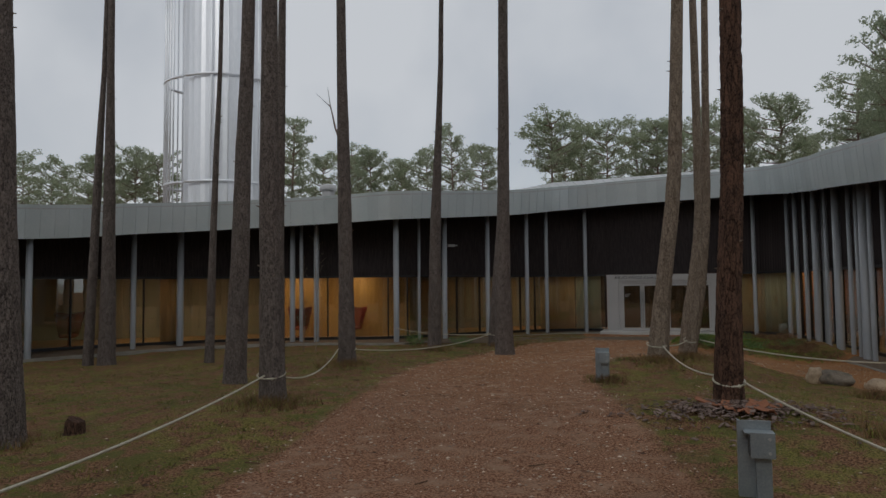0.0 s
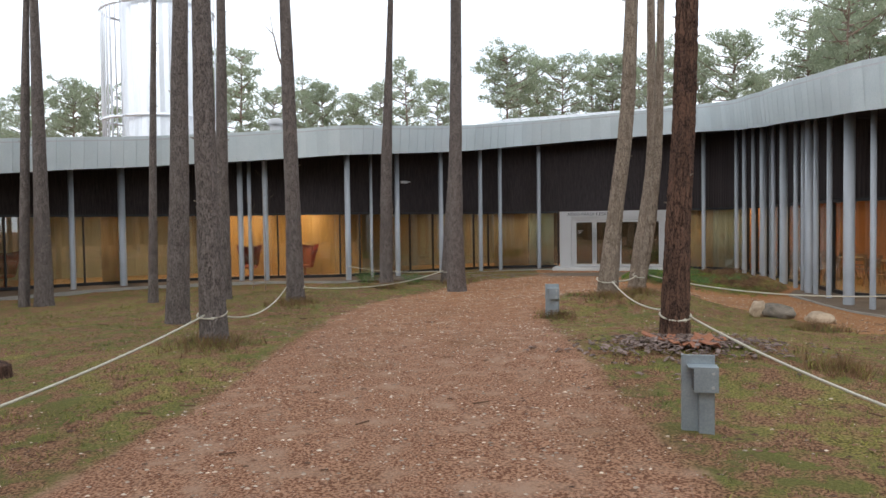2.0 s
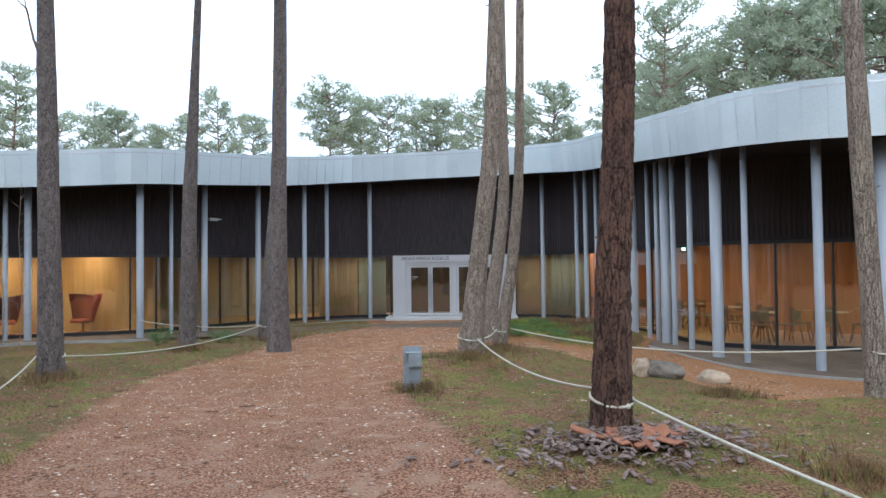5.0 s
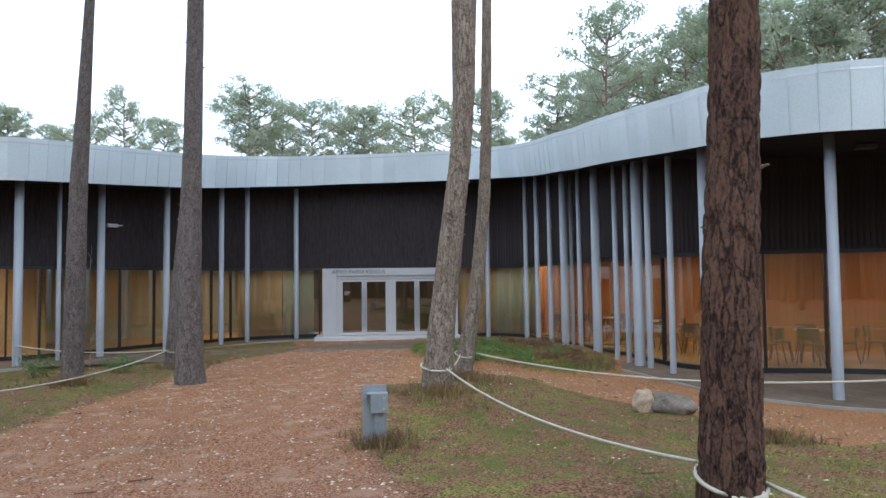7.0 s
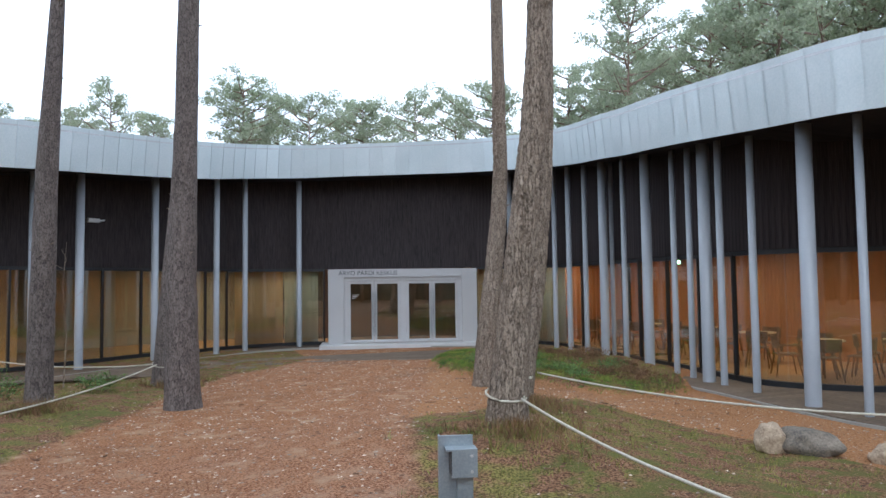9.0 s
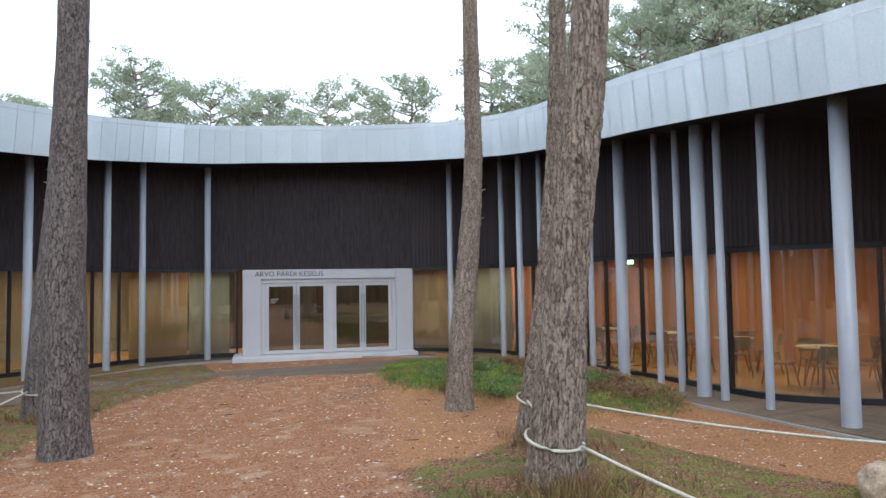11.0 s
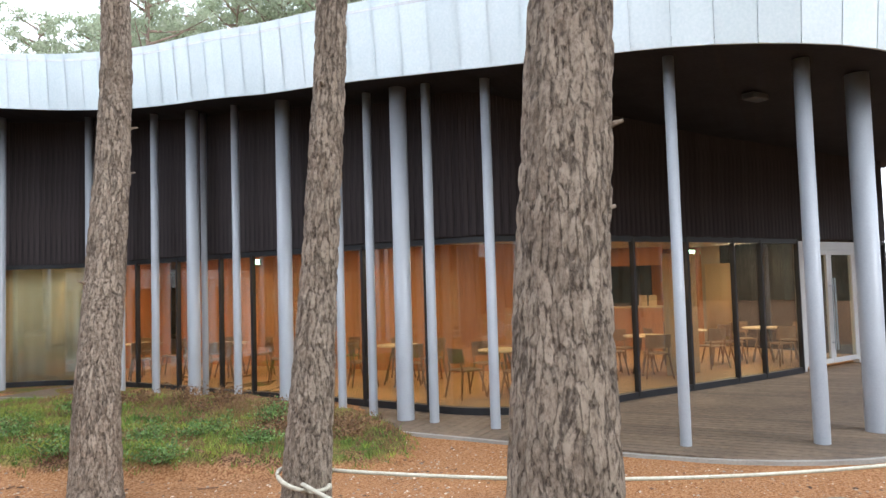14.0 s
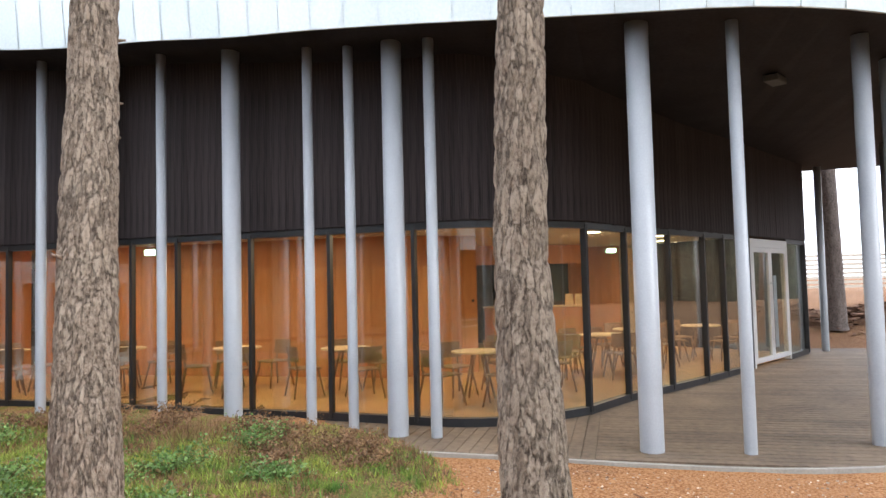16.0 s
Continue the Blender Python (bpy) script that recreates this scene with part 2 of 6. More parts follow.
def bark_mat(name, deep, plate, plate2, scale=24.0, crack=0.68, flat=0.31):
    """Pine bark: long upright plates parted by broken cracks, with flaky grain."""
    m = bpy.data.materials.new(name)
    m.use_nodes = True
    n, l = m.node_tree.nodes, m.node_tree.links
    p = n["Principled BSDF"]
    tc, mp, mp2 = n.new("ShaderNodeTexCoord"), n.new("ShaderNodeMapping"), n.new("ShaderNodeMapping")

    def put(sock, val):
        if isinstance(val, (float, int)):
            sock.default_value = val
        elif isinstance(val, tuple):
            sock.default_value = (*val, 1)
        else:
            l.new(val, sock)

    def noise_tex(sc, det, vec, rough=0.55):
        t = n.new("ShaderNodeTexNoise")
        t.inputs["Scale"].default_value, t.inputs["Detail"].default_value, t.inputs["Roughness"].default_value = sc, det, rough
        l.new(vec, t.inputs["Vector"])
        return t

    def rng(v, a, b2, lo=0.0, hi=1.0):
        t = n.new("ShaderNodeMapRange")
        for key, val in (("From Min", a), ("From Max", b2), ("To Min", lo), ("To Max", hi)):
            t.inputs[key].default_value = val
        l.new(v, t.inputs["Value"])
        return t.outputs["Result"]

    def op(kind, u, v):
        t = n.new("ShaderNodeMath")
        t.operation = kind
        put(t.inputs[0], u)
        put(t.inputs[1], v)
        return t.outputs[0]

    def mix(f, u, v):
        t = n.new("ShaderNodeMix")
        t.data_type = "RGBA"
        put(t.inputs["Factor"], f)
        put(t.inputs["A"], u)
        put(t.inputs["B"], v)
        return t.outputs["Result"]

    for q, s in ((mp, (1, 1, flat)), (mp2, (1, 1, 0.55))):
        l.new(tc.outputs["Object"], q.inputs["Vector"])
        q.inputs["Scale"].default_value = s
    warp = n.new("ShaderNodeMix")
    warp.data_type = "VECTOR"
    warp.inputs["Factor"].default_value = 0.075
    l.new(mp.outputs["Vector"], warp.inputs["A"])
    l.new(noise_tex(15, 6, mp.outputs["Vector"], 0.65).outputs["Color"], warp.inputs["B"])
    cell = n.new("ShaderNodeTexVoronoi")
    cell.feature = "DISTANCE_TO_EDGE"
    cell.inputs["Scale"].default_value = scale
    l.new(warp.outputs["Result"], cell.inputs["Vector"])
    tone_cell = n.new("ShaderNodeTexVoronoi")
    tone_cell.inputs["Scale"].default_value = scale
    l.new(warp.outputs["Result"], tone_cell.inputs["Vector"])
    fine = noise_tex(52, 8, mp2.outputs["Vector"], 0.7).outputs["Fac"]
    coarse = noise_tex(5.5, 4, mp2.outputs["Vector"]).outputs["Fac"]
    # cracks open and close along the trunk
    wide = rng(coarse, 0.36, 0.66, 0.03, 0.15)
    edge = op("DIVIDE", op("ADD", cell.outputs["Distance"], op("MULTIPLY", op("SUBTRACT", fine, 0.45), 0.26)), wide)
    t = n.new("ShaderNodeClamp")
    l.new(edge, t.inputs["Value"])
    crackm = t.outputs["Result"]
    sep = n.new("ShaderNodeSeparateColor")
    l.new(tone_cell.outputs["Color"], sep.inputs["Color"])
    tone = op("ADD", op("MULTIPLY", fine, 0.75), op("ADD", op("MULTIPLY", coarse, 0.30), op("MULTIPLY", sep.outputs["Red"], 0.12)))
    body = mix(rng(tone, 0.46, 0.68), plate, plate2)
    body = mix(rng(fine, 0.36, 0.46, 0.45, 1.0), tuple((a + b2) / 2 for a, b2 in zip(deep, plate)), body)
    col = mix(op("ADD", op("MULTIPLY", crackm, crack), 1.0 - crack), deep, body)
    l.new(col, p.inputs["Base Color"])
    p.inputs["Roughness"].default_value = 0.93
    p.inputs["Specular IOR Level"].default_value = 0.2
    bp = n.new("ShaderNodeBump")
    bp.inputs["Strength"].default_value, bp.inputs["Distance"].default_value = 1.0, 0.030
    l.new(op("ADD", op("ADD", op("MULTIPLY", crackm, 0.55), op("MULTIPLY", fine, 0.8)), op("MULTIPLY", sep.outputs["Green"], 0.25)), bp.inputs["Height"])
    l.new(bp.outputs["Normal"], p.inputs["Normal"])
    return m


M_BARK = bark_mat("pine_bark", (0.075, 0.056, 0.047), (0.172, 0.130, 0.096), (0.40, 0.32, 0.245), scale=27.0, crack=0.5, flat=0.2)
# the pine bark in darker, greyer tones, used on most trunks
M_BARK_GREY = bark_mat("dark_grey_bark", (0.045, 0.036, 0.032), (0.115, 0.094, 0.084), (0.27, 0.225, 0.20), scale=30.0, crack=0.5)
M_BARK_RED = bark_mat("loose_red_bark", (0.020, 0.013, 0.011), (0.056, 0.034, 0.026), (0.18, 0.10, 0.068), scale=19.0, flat=0.22)


def ground_mat():
    """Forest floor: red-brown gravel path, sand, moss, and needle litter, by the masks on the sheet."""
    m = bpy.data.materials.new("forest_floor")
    m.use_nodes = True
    n, l = m.node_tree.nodes, m.node_tree.links
    p = n["Principled BSDF"]
    tc = n.new("ShaderNodeTexCoord")

    def noise_tex(sc, det=6):
        t = n.new("ShaderNodeTexNoise")
        t.inputs["Scale"].default_value, t.inputs["Detail"].default_value = sc, det
        l.new(tc.outputs["Object"], t.inputs["Vector"])
        return t.outputs["Fac"]

    def rng(v, a, b):
        t = n.new("ShaderNodeMapRange")
        t.inputs["From Min"].default_value, t.inputs["From Max"].default_value = a, b
        l.new(v, t.inputs["Value"])
        return t.outputs["Result"]

    def mix(f, a, b):
        t = n.new("ShaderNodeMix")
        t.data_type = "RGBA"
        l.new(f, t.inputs["Factor"])
        for key, v in (("A", a), ("B", b)):
            if isinstance(v, tuple):
                t.inputs[key].default_value = (*v, 1)
            else:
                l.new(v, t.inputs[key])
        return t.outputs["Result"]

    big, mid, fine, vfine = noise_tex(0.55, 4), noise_tex(3.2), noise_tex(44), noise_tex(130, 4)
    path = mix(rng(fine, 0.43, 0.58), (0.155, 0.064, 0.033), (0.43, 0.235, 0.14))
    path = mix(rng(mid, 0.50, 0.72), path, (0.38, 0.235, 0.155))
    red = mix(rng(fine, 0.38, 0.62), (0.20, 0.076, 0.030), (0.42, 0.21, 0.10))
    red = mix(rng(mid, 0.54, 0.72), red, (0.43, 0.27, 0.155))
    xyz = n.new("ShaderNodeSeparateXYZ")
    l.new(tc.outputs["Object"], xyz.inputs["Vector"])
    far = n.new("ShaderNodeMath")
    far.operation = "MULTIPLY_ADD"
    l.new(big, far.inputs[0])
    far.inputs[1].default_value = 9.0
    l.new(xyz.outputs["Y"], far.inputs[2])
    path = mix(rng(far.outputs[0], 14.0, 23.0), path, red)
    path = mix(rng(vfine, 0.62, 0.74), path, (0.42, 0.33, 0.27))
    sand = mix(rng(fine, 0.38, 0.62), (0.24, 0.095, 0.034), (0.47, 0.25, 0.115))
    sand = mix(rng(vfine, 0.63, 0.72), sand, (0.52, 0.40, 0.27))
    litter = mix(rng(fine, 0.41, 0.59), (0.085, 0.040, 0.020), (0.32, 0.175, 0.095))
    moss = mix(rng(fine, 0.40, 0.60), (0.085, 0.070, 0.018), (0.30, 0.25, 0.075))
    moss = mix(rng(big, 0.40, 0.60), moss, (0.11, 0.115, 0.03))
    green = mix(rng(mid, 0.43, 0.57), litter, moss)
    at = n.new("ShaderNodeVertexColor")
    at.layer_name = "zones"
    sp = n.new("ShaderNodeSeparateColor")
    l.new(at.outputs["Color"], sp.inputs["Color"])

    def edge(v):
        a = n.new("ShaderNodeMath")
        a.operation = "MULTIPLY_ADD"
        l.new(mid, a.inputs[0])
        a.inputs[1].default_value = 0.7
        l.new(v, a.inputs[2])
        return rng(a.outputs[0], 0.72, 0.98)

    c = mix(edge(sp.outputs["Blue"]), litter, green)
    c = mix(edge(sp.outputs["Green"]), c, sand)
    c = mix(edge(sp.outputs["Red"]), c, path)
    c = mix(rng(big, 0.55, 0.8), c, litter)
    l.new(c, p.inputs["Base Color"])
    p.inputs["Roughness"].default_value = 0.95
    p.inputs["Specular IOR Level"].default_value = 0.15
    s = n.new("ShaderNodeMath")
    s.operation = "ADD"
    l.new(fine, s.inputs[0])
    l.new(vfine, s.inputs[1])
    bp = n.new("ShaderNodeBump")
    bp.inputs["Strength"].default_value, bp.inputs["Distance"].default_value = 0.8, 0.02
    l.new(s.outputs[0], bp.inputs["Height"])
    l.new(bp.outputs["Normal"], p.inputs["Normal"])
    return m


M_GROUND = ground_mat()

# ---- mesh helpers ----
def obj(name, verts, faces, material, parent=None, smooth=False, **tags):
    me = bpy.data.meshes.new(name)
    me.from_pydata([tuple(v) for v in verts], [], faces)
    me.materials.append(material)
    if smooth:
        me.shade_smooth()
    ob = new(name, me)
    if parent:
        ob.parent = parent
    return tagged(ob, **tags)


def part(name, bm, material, parent=None, label="", smooth=False, **tags):
    me = bpy.data.meshes.new(name)
    bm.to_mesh(me)
    bm.free()
    me.materials.append(material)
    if smooth:
        me.shade_smooth()
    ob = new(name, me)
    if parent:
        ob.parent = parent
    return tagged(ob, label=label, **tags)


def empty(name, m, **tags):
    ob = new(name)
    ob.matrix_world = m
    return tagged(ob, **tags)


def box(bm, x0, x1, y0, y1, z0, z1, bevel=0.0, m=None):
    vs = [bm.verts.new((x, y, z)) for x in (x0, x1) for y in (y0, y1) for z in (z0, z1)]
    fs = [bm.faces.new([vs[i] for i in f]) for f in ((0, 1, 3, 2), (4, 6, 7, 5), (0, 4, 5, 1), (2, 3, 7, 6), (0, 2, 6, 4), (1, 5, 7, 3))]
    if bevel:
        es = list({e for f in fs for e in f.edges})
        got = bmesh.ops.bevel(bm, geom=es, offset=bevel, segments=1, affect="EDGES")
        vs = list({v for f in got["faces"] for v in f.verts} | {v for v in vs if v.is_valid})
    if m is not None:
        bmesh.ops.transform(bm, matrix=m, verts=vs)
    return vs


def tube(bm, pts, radii, sides=8, cap=True):
    """A tube through the points, one radius each."""
    rings = []
    n = len(pts)
    for i, p in enumerate(pts):
        p = Vector(p)
        d = (Vector(pts[min(i + 1, n - 1)]) - Vector(pts[max(i - 1, 0)])).normalized()
        u = d.orthogonal().normalized() if abs(d.z) < 0.9 else Vector((1, 0, 0))
        u = (u - d * u.dot(d)).normalized()
        v = d.cross(u)
        r = radii[i] if hasattr(radii, "__len__") else radii
        rings.append([bm.verts.new(p + (u * math.cos(a) + v * math.sin(a)) * r) for a in (2 * math.pi * k / sides for k in range(sides))])
    for a, b in zip(rings, rings[1:]):
        for k in range(sides):
            bm.faces.new((a[k], a[(k + 1) % sides], b[(k + 1) % sides], b[k]))
    if cap:
        bm.faces.new(rings[0][::-1])
        bm.faces.new(rings[-1])
    return rings


def idw(samples, x, y, power=2.6, soft=0.6):
    w = s = 0.0
    for sx, sy, sz in samples:
        k = 1.0 / ((x - sx) ** 2 + (y - sy) ** 2 + soft) ** (power / 2)
        w += k
        s += k * sz
    return s / w


def resample(pts, step):
    """Points at even steps along a smoothed line through pts."""
    P = [Vector(p) for p in pts]
    fine = []
    for i in range(len(P) - 1):
        p0, p1, p2, p3 = P[max(i - 1, 0)], P[i], P[i + 1], P[min(i + 2, len(P) - 1)]
        for k in range(16):
            t = k / 16
            fine.append(0.5 * ((2 * p1) + (p2 - p0) * t + (2 * p0 - 5 * p1 + 4 * p2 - p3) * t * t + (3 * p1 - p0 - 3 * p2 + p3) * t ** 3))
    fine.append(P[-1])
    length = sum((b - a).length for a, b in zip(fine, fine[1:]))
    count = max(1, round(length / step))
    out, want, run = [fine[0]], length / count, 0.0
    for a, b in zip(fine, fine[1:]):
        seg = (b - a).length
        while seg > 0 and run + seg >= want * len(out) - 1e-6 and len(out) < count:
            out.append(a + (b - a) * ((want * len(out) - run) / seg))
        run += seg
    out.append(fine[-1])
    return out


# ---- plan: lines of the building, in metres ----
SOFFIT = [(-18.5, 8, 3.3), (-16, 12, 3.4), (-14.7, 17.3, 3.5), (-12.9, 20.2, 3.66), (-11.45, 22.3, 3.93), (-10.3, 23.6, 4.08), (-8.6, 24.8, 4.27), (-7.2, 25.4, 4.38), (-5.5, 25.5, 4.46), (-3.1, 25.45, 4.55), (-1.9, 26.4, 4.66), (-0.9, 27.4, 4.77), (0.4, 28.7, 4.93), (1.6, 29.6, 5.06), (2.7, 30.5, 5.26), (3.6, 30.9, 5.36), (5.4, 30.85, 5.48), (7.3, 30.2, 5.52),
          (8.5, 29.6, 5.52), (9.8, 28.3, 5.47), (10.35, 26.7, 5.30), (10.39, 25.5, 5.16), (10.3, 24.4, 5.04), (10.08, 23.1, 4.91), (9.92, 21.6, 4.75), (9.8, 20.6, 4.68), (9.68, 19.3, 4.57), (9.6, 18.2, 4.47), (9.52, 17.1, 4.36), (9.5, 16, 4.29), (9.65, 15.2, 4.23), (10.2, 14.15, 4.16), (11.5, 13.5, 4.12), (16, 12, 4.15), (20.9, 10.2, 4.25),
          (-6.5, 27.2, 4.5), (-2.2, 28.6, 4.8), (1.5, 31.2, 5.2), (4.2, 32, 5.38), (7.5, 31.2, 5.5), (11.4, 28.6, 5.45), (11.5, 24.4, 5.02), (11.0, 19.8, 4.55), (12.0, 17.6, 4.32), (17, 14.8, 4.2)]
EAVE = [(-18.5, 8), (-16.6, 13), (-14.7, 17.3), (-12.9, 20.2), (-11.45, 22.3), (-9.8, 24.1), (-7.4, 25.35), (-5, 25.5), (-3.1, 25.45), (-1.3, 27.0), (0.2, 28.5), (1.65, 29.6), (2.9, 30.6), (4.2, 31.0), (5.8, 30.75),
        (7.6, 30.1), (9.2, 29.1), (10.0, 28.0), (10.35, 26.7), (10.38, 25.2), (10.25, 24.0), (10.05, 22.9), (9.95, 21.8), (9.8, 20.7), (9.7, 19.5), (9.62, 18.3), (9.52, 17.1), (9.5, 16.0), (9.72, 15.0), (10.2, 14.15),
        (11.1, 13.45), (12.8, 12.7), (15.5, 11.8), (18.3, 10.9), (20.9, 10.2)]
WALL_LEFT = [(-16.3, 19.0), (-15.0, 21.3), (-13.98, 22.9), (-12.45, 24.35), (-11.4, 25.15), (-9.7, 26.1), (-8.0, 26.6), (-6.25, 27.1), (-5.1, 27.15), (-3.95, 27.45), (-3.0, 27.9), (-2.15, 28.65), (-1.22, 29.4), (-0.35, 30.15), (1.3, 31.1), (2.0, 31.6), (3.5, 32.05), (5.06, 32.0)]
WALL_RIGHT = [(9.78, 30.2), (10.7, 29.6), (11.45, 28.6), (11.6, 27.4), (11.6, 26.4), (11.52, 25.36), (11.4, 24.22), (11.31, 23.16), (11.23, 22.06), (11.13, 20.93), (10.98, 19.75)]
WALL_CORNER = [(10.98, 19.75), (10.93, 19.3), (10.98, 18.9), (11.14, 18.55), (11.36, 18.25), (11.62, 17.95), (11.93, 17.66)]
WALL_PORCH = [(11.93, 17.66), (13.08, 17.1), (13.95, 16.5), (14.85, 15.94), (15.8, 15.38), (16.73, 14.85)]
GLASS_TOP = 2.48


SOFFIT_LINE = [tuple(p) for p in resample(SOFFIT[:-10], 0.35)] + SOFFIT[-10:]


@functools.lru_cache(None)
def soffit_z(x, y):
    return idw(SOFFIT_LINE, x, y, 5, 0.6)


GROUND = [(1.3, 0, .33), (3.2, 6.1, .29), (2.9, 13.5, .23), (4.05, 9.8, .45), (4.16, 15.6, .42), (5.3, 17.6, .30), (5.86, 20.1, .16), (0.9, 19.1, .12), (0.88, 20.3, .07), (-2.7, 16.3, .24), (-2.3, 10.3, .33), (-4.4, 13.9, .11), (-1.1, 20.3, .22),
          (7.4, 14.8, 0.02), (8.5, 17, -.04), (9.2, 19, -.04), (9.2, 15, -.04), (9.8, 13.5, -.045), (13, 16, -.25), (16, 15, -.3), (19, 14.5, -.3), (15, 10.8, -.06), (19, 9.3, -.06), (7, 28, -.05), (5, 29.5, -.06), (4, 24, .08), (7.5, 24, .04), (8.3, 22, .05), (-1, 25.5, -.05), (-4, 24.6, -.09), (-8, 24.5, -.11), (-11, 21, -.11), (-8, 18.5, .0),
          (-13, 18, -.1), (-6, 9, .1), (-5, 5, .2), (8.5, 11.4, .12), (8, 6, .2), (0.5, 23.4, .08), (3, 27, 0), (-10, 12, 0), (-12, 6, 0.1), (11, 10, -.05)]
PATH_LINE = [(-1.7, 3.4, -6), (-1.6, 3.3, 0), (-1.45, 2.9, 4.6), (-1.2, 2.75, 7.8), (-1.2, 2.62, 11), (-1.35, 2.7, 14), (-0.7, 3.6, 17.4), (0.1, 4.7, 19.6), (0.5, 5.15, 21.2), (1.6, 6.0, 24), (3.0, 7.2, 26), (4.0, 8.2, 27.8), (4.3, 8.9, 31)]


def ground_z(x, y):
    z = idw(GROUND, x, y, 3.2, 0.5)
    far = math.hypot(x - 0, y - 15)
    if far > 30:
        z += (-0.1 - z) * min(1, (far - 30) / 20)
    if x > 22.5 and 2 < y < 40:
        z += 1.1 * min(1, (x - 22.5) / 2.5) * (0.7 + 0.3 * noise.noise(Vector((x * 0.4, y * 0.4, 0))))
    return z


def zone(x, y):
    """Shares of path, sand and green at a place."""
    l = r = None
    for a, b in zip(PATH_LINE, PATH_LINE[1:]):
        if a[2] <= y <= b[2]:
            t = (y - a[2]) / (b[2] - a[2])
            l, r = a[0] + (b[0] - a[0]) * t, a[1] + (b[1] - a[1]) * t
    path = 0.0
    if l is not None:
        path = max(0.0, min(1.0, min(x - l, r - x) / 0.7 + 0.5))
    sand = 0.0
    if 12 < y < 21.5 and x > 3.4:
        edge = 16.9 + 0.35 * (x - 3.4) if x < 6.4 else 17.9 - (x - 6.4) * 2.6
        sand = max(0.0, min(1.0, (y - edge) / 0.8 + 0.5))
        if x > 7.6:
            sand = 1.0
    mound = max(0.0, 1 - math.hypot((x - 8.3) / 2.3, (y - 22.6) / 4.0) ** 4)
    mound = min(1.0, mound * 3)
    sand = max(sand, 0.8 if (y > 26 and 4 < x < 10.4) else 0.0) * (1 - mound)
    if 21 < y < 31 and 4 < x < 10.4:
        sand = max(sand, 1 - mound)
    green = max(mound, 0.74 if path < 0.5 and sand < 0.5 else 0.0)
    if x < -4 and y > 13:
        green *= 0.8
    return path, sand, green, mound


# ---- ground ----
def axis(lo, hi, step, far):
    core = list(np.arange(lo, hi, step))
    s, a, b = step, [], []
    x = lo
    while x > -far:
        s *= 1.25
        x -= s
        a.append(x)
    s, x = step, core[-1]
    while x < far:
        s *= 1.25
        x += s
        b.append(x)
    return a[::-1] + core + b


gx, gy = axis(-16, 11.5, 0.16, 900), axis(-2.5, 31, 0.16, 900)
gverts, gcols = [], []
for yy in gy:
    for xx in gx:
        z = ground_z(xx, yy)
        if -20 < xx < 14 and -5 < yy < 32:
            pth, snd, grn, mnd = zone(xx, yy)
            bump = noise.noise(Vector((xx * 1.7, yy * 1.7, 3))) * 0.035 + noise.noise(Vector((xx * 6, yy * 6, 9))) * 0.014
            z += bump * (0.35 if pth > 0.5 or snd > 0.5 else 1.0) + mnd * (0.17 + 0.05 * noise.noise(Vector((xx * 1.4, yy * 1.4, 7))))
            gcols.append((pth, snd, grn, 1))
        else:
            gcols.append((0, 0, 0.3, 1))
        gverts.append((xx, yy, z))
nx = len(gx)
gfaces = [(j * nx + i, j * nx + i + 1, (j + 1) * nx + i + 1, (j + 1) * nx + i) for j in range(len(gy) - 1) for i in range(nx - 1)]
ground = obj("ground", gverts, gfaces, M_GROUND, smooth=True, label="forest floor of moss, needles and red-brown gravel path", category="ground", kind="structure")
ca = ground.data.color_attributes.new("zones", "FLOAT_COLOR", "POINT")
ca.data.foreach_set("color", np.array(gcols, dtype=np.float32).ravel())


def floor_z(x, y):
    pth, snd, grn, mnd = zone(x, y)
    return ground_z(x, y) + (mnd * (0.17 + 0.05 * noise.noise(Vector((x * 1.4, y * 1.4, 7)))) if mnd else 0)


# ---- building shell ----
def tangent(line, i):
    return (line[min(i + 1, len(line) - 1)] - line[max(i - 1, 0)]).normalized()


def strip(name, line, z0, z1, material, thick=0.12, side=1, parent=None, **tags):
    """An upright wall with thickness along a line; z1 may be a function of the place."""
    bm = bmesh.new()
    n = len(line)
    cols = []
    for i, p in enumerate(line):
        d = (Vector(line[min(i + 1, n - 1)]) - Vector(line[max(i - 1, 0)])).normalized()
        nrm = Vector((-d.y, d.x)) * side
        top = z1(p[0], p[1]) if callable(z1) else z1
        q = Vector(p) + nrm * thick
        cols.append([bm.verts.new((p[0], p[1], z0)), bm.verts.new((p[0], p[1], top)), bm.verts.new((q.x, q.y, top)), bm.verts.new((q.x, q.y, z0))])
    for a, b in zip(cols, cols[1:]):
        for k in range(4):
            bm.faces.new((a[k], b[k], b[(k + 1) % 4], a[(k + 1) % 4]))
    bm.faces.new(cols[0][::-1])
    bm.faces.new(cols[-1])
    bmesh.ops.recalc_face_normals(bm, faces=bm.faces)
    return part(name, bm, material, parent, **tags)


def polygon(name, line, zf, material, thick=0.1, **tags):
    """A slab over a closed plan line; zf gives its top."""
    from mathutils.geometry import tessellate_polygon
    tris = tessellate_polygon([[Vector((p[0], p[1], 0)) for p in line]])
    n = len(line)
    vs = [(p[0], p[1], zf(p[0], p[1])) for p in line] + [(p[0], p[1], zf(p[0], p[1]) - thick) for p in line]
    fs = [tuple(t) for t in tris] + [tuple(i + n for i in t[::-1]) for t in tris] + [(i, (i + 1) % n, (i + 1) % n + n, i + n) for i in range(n)]
    return obj(name, vs, fs, material, **tags)


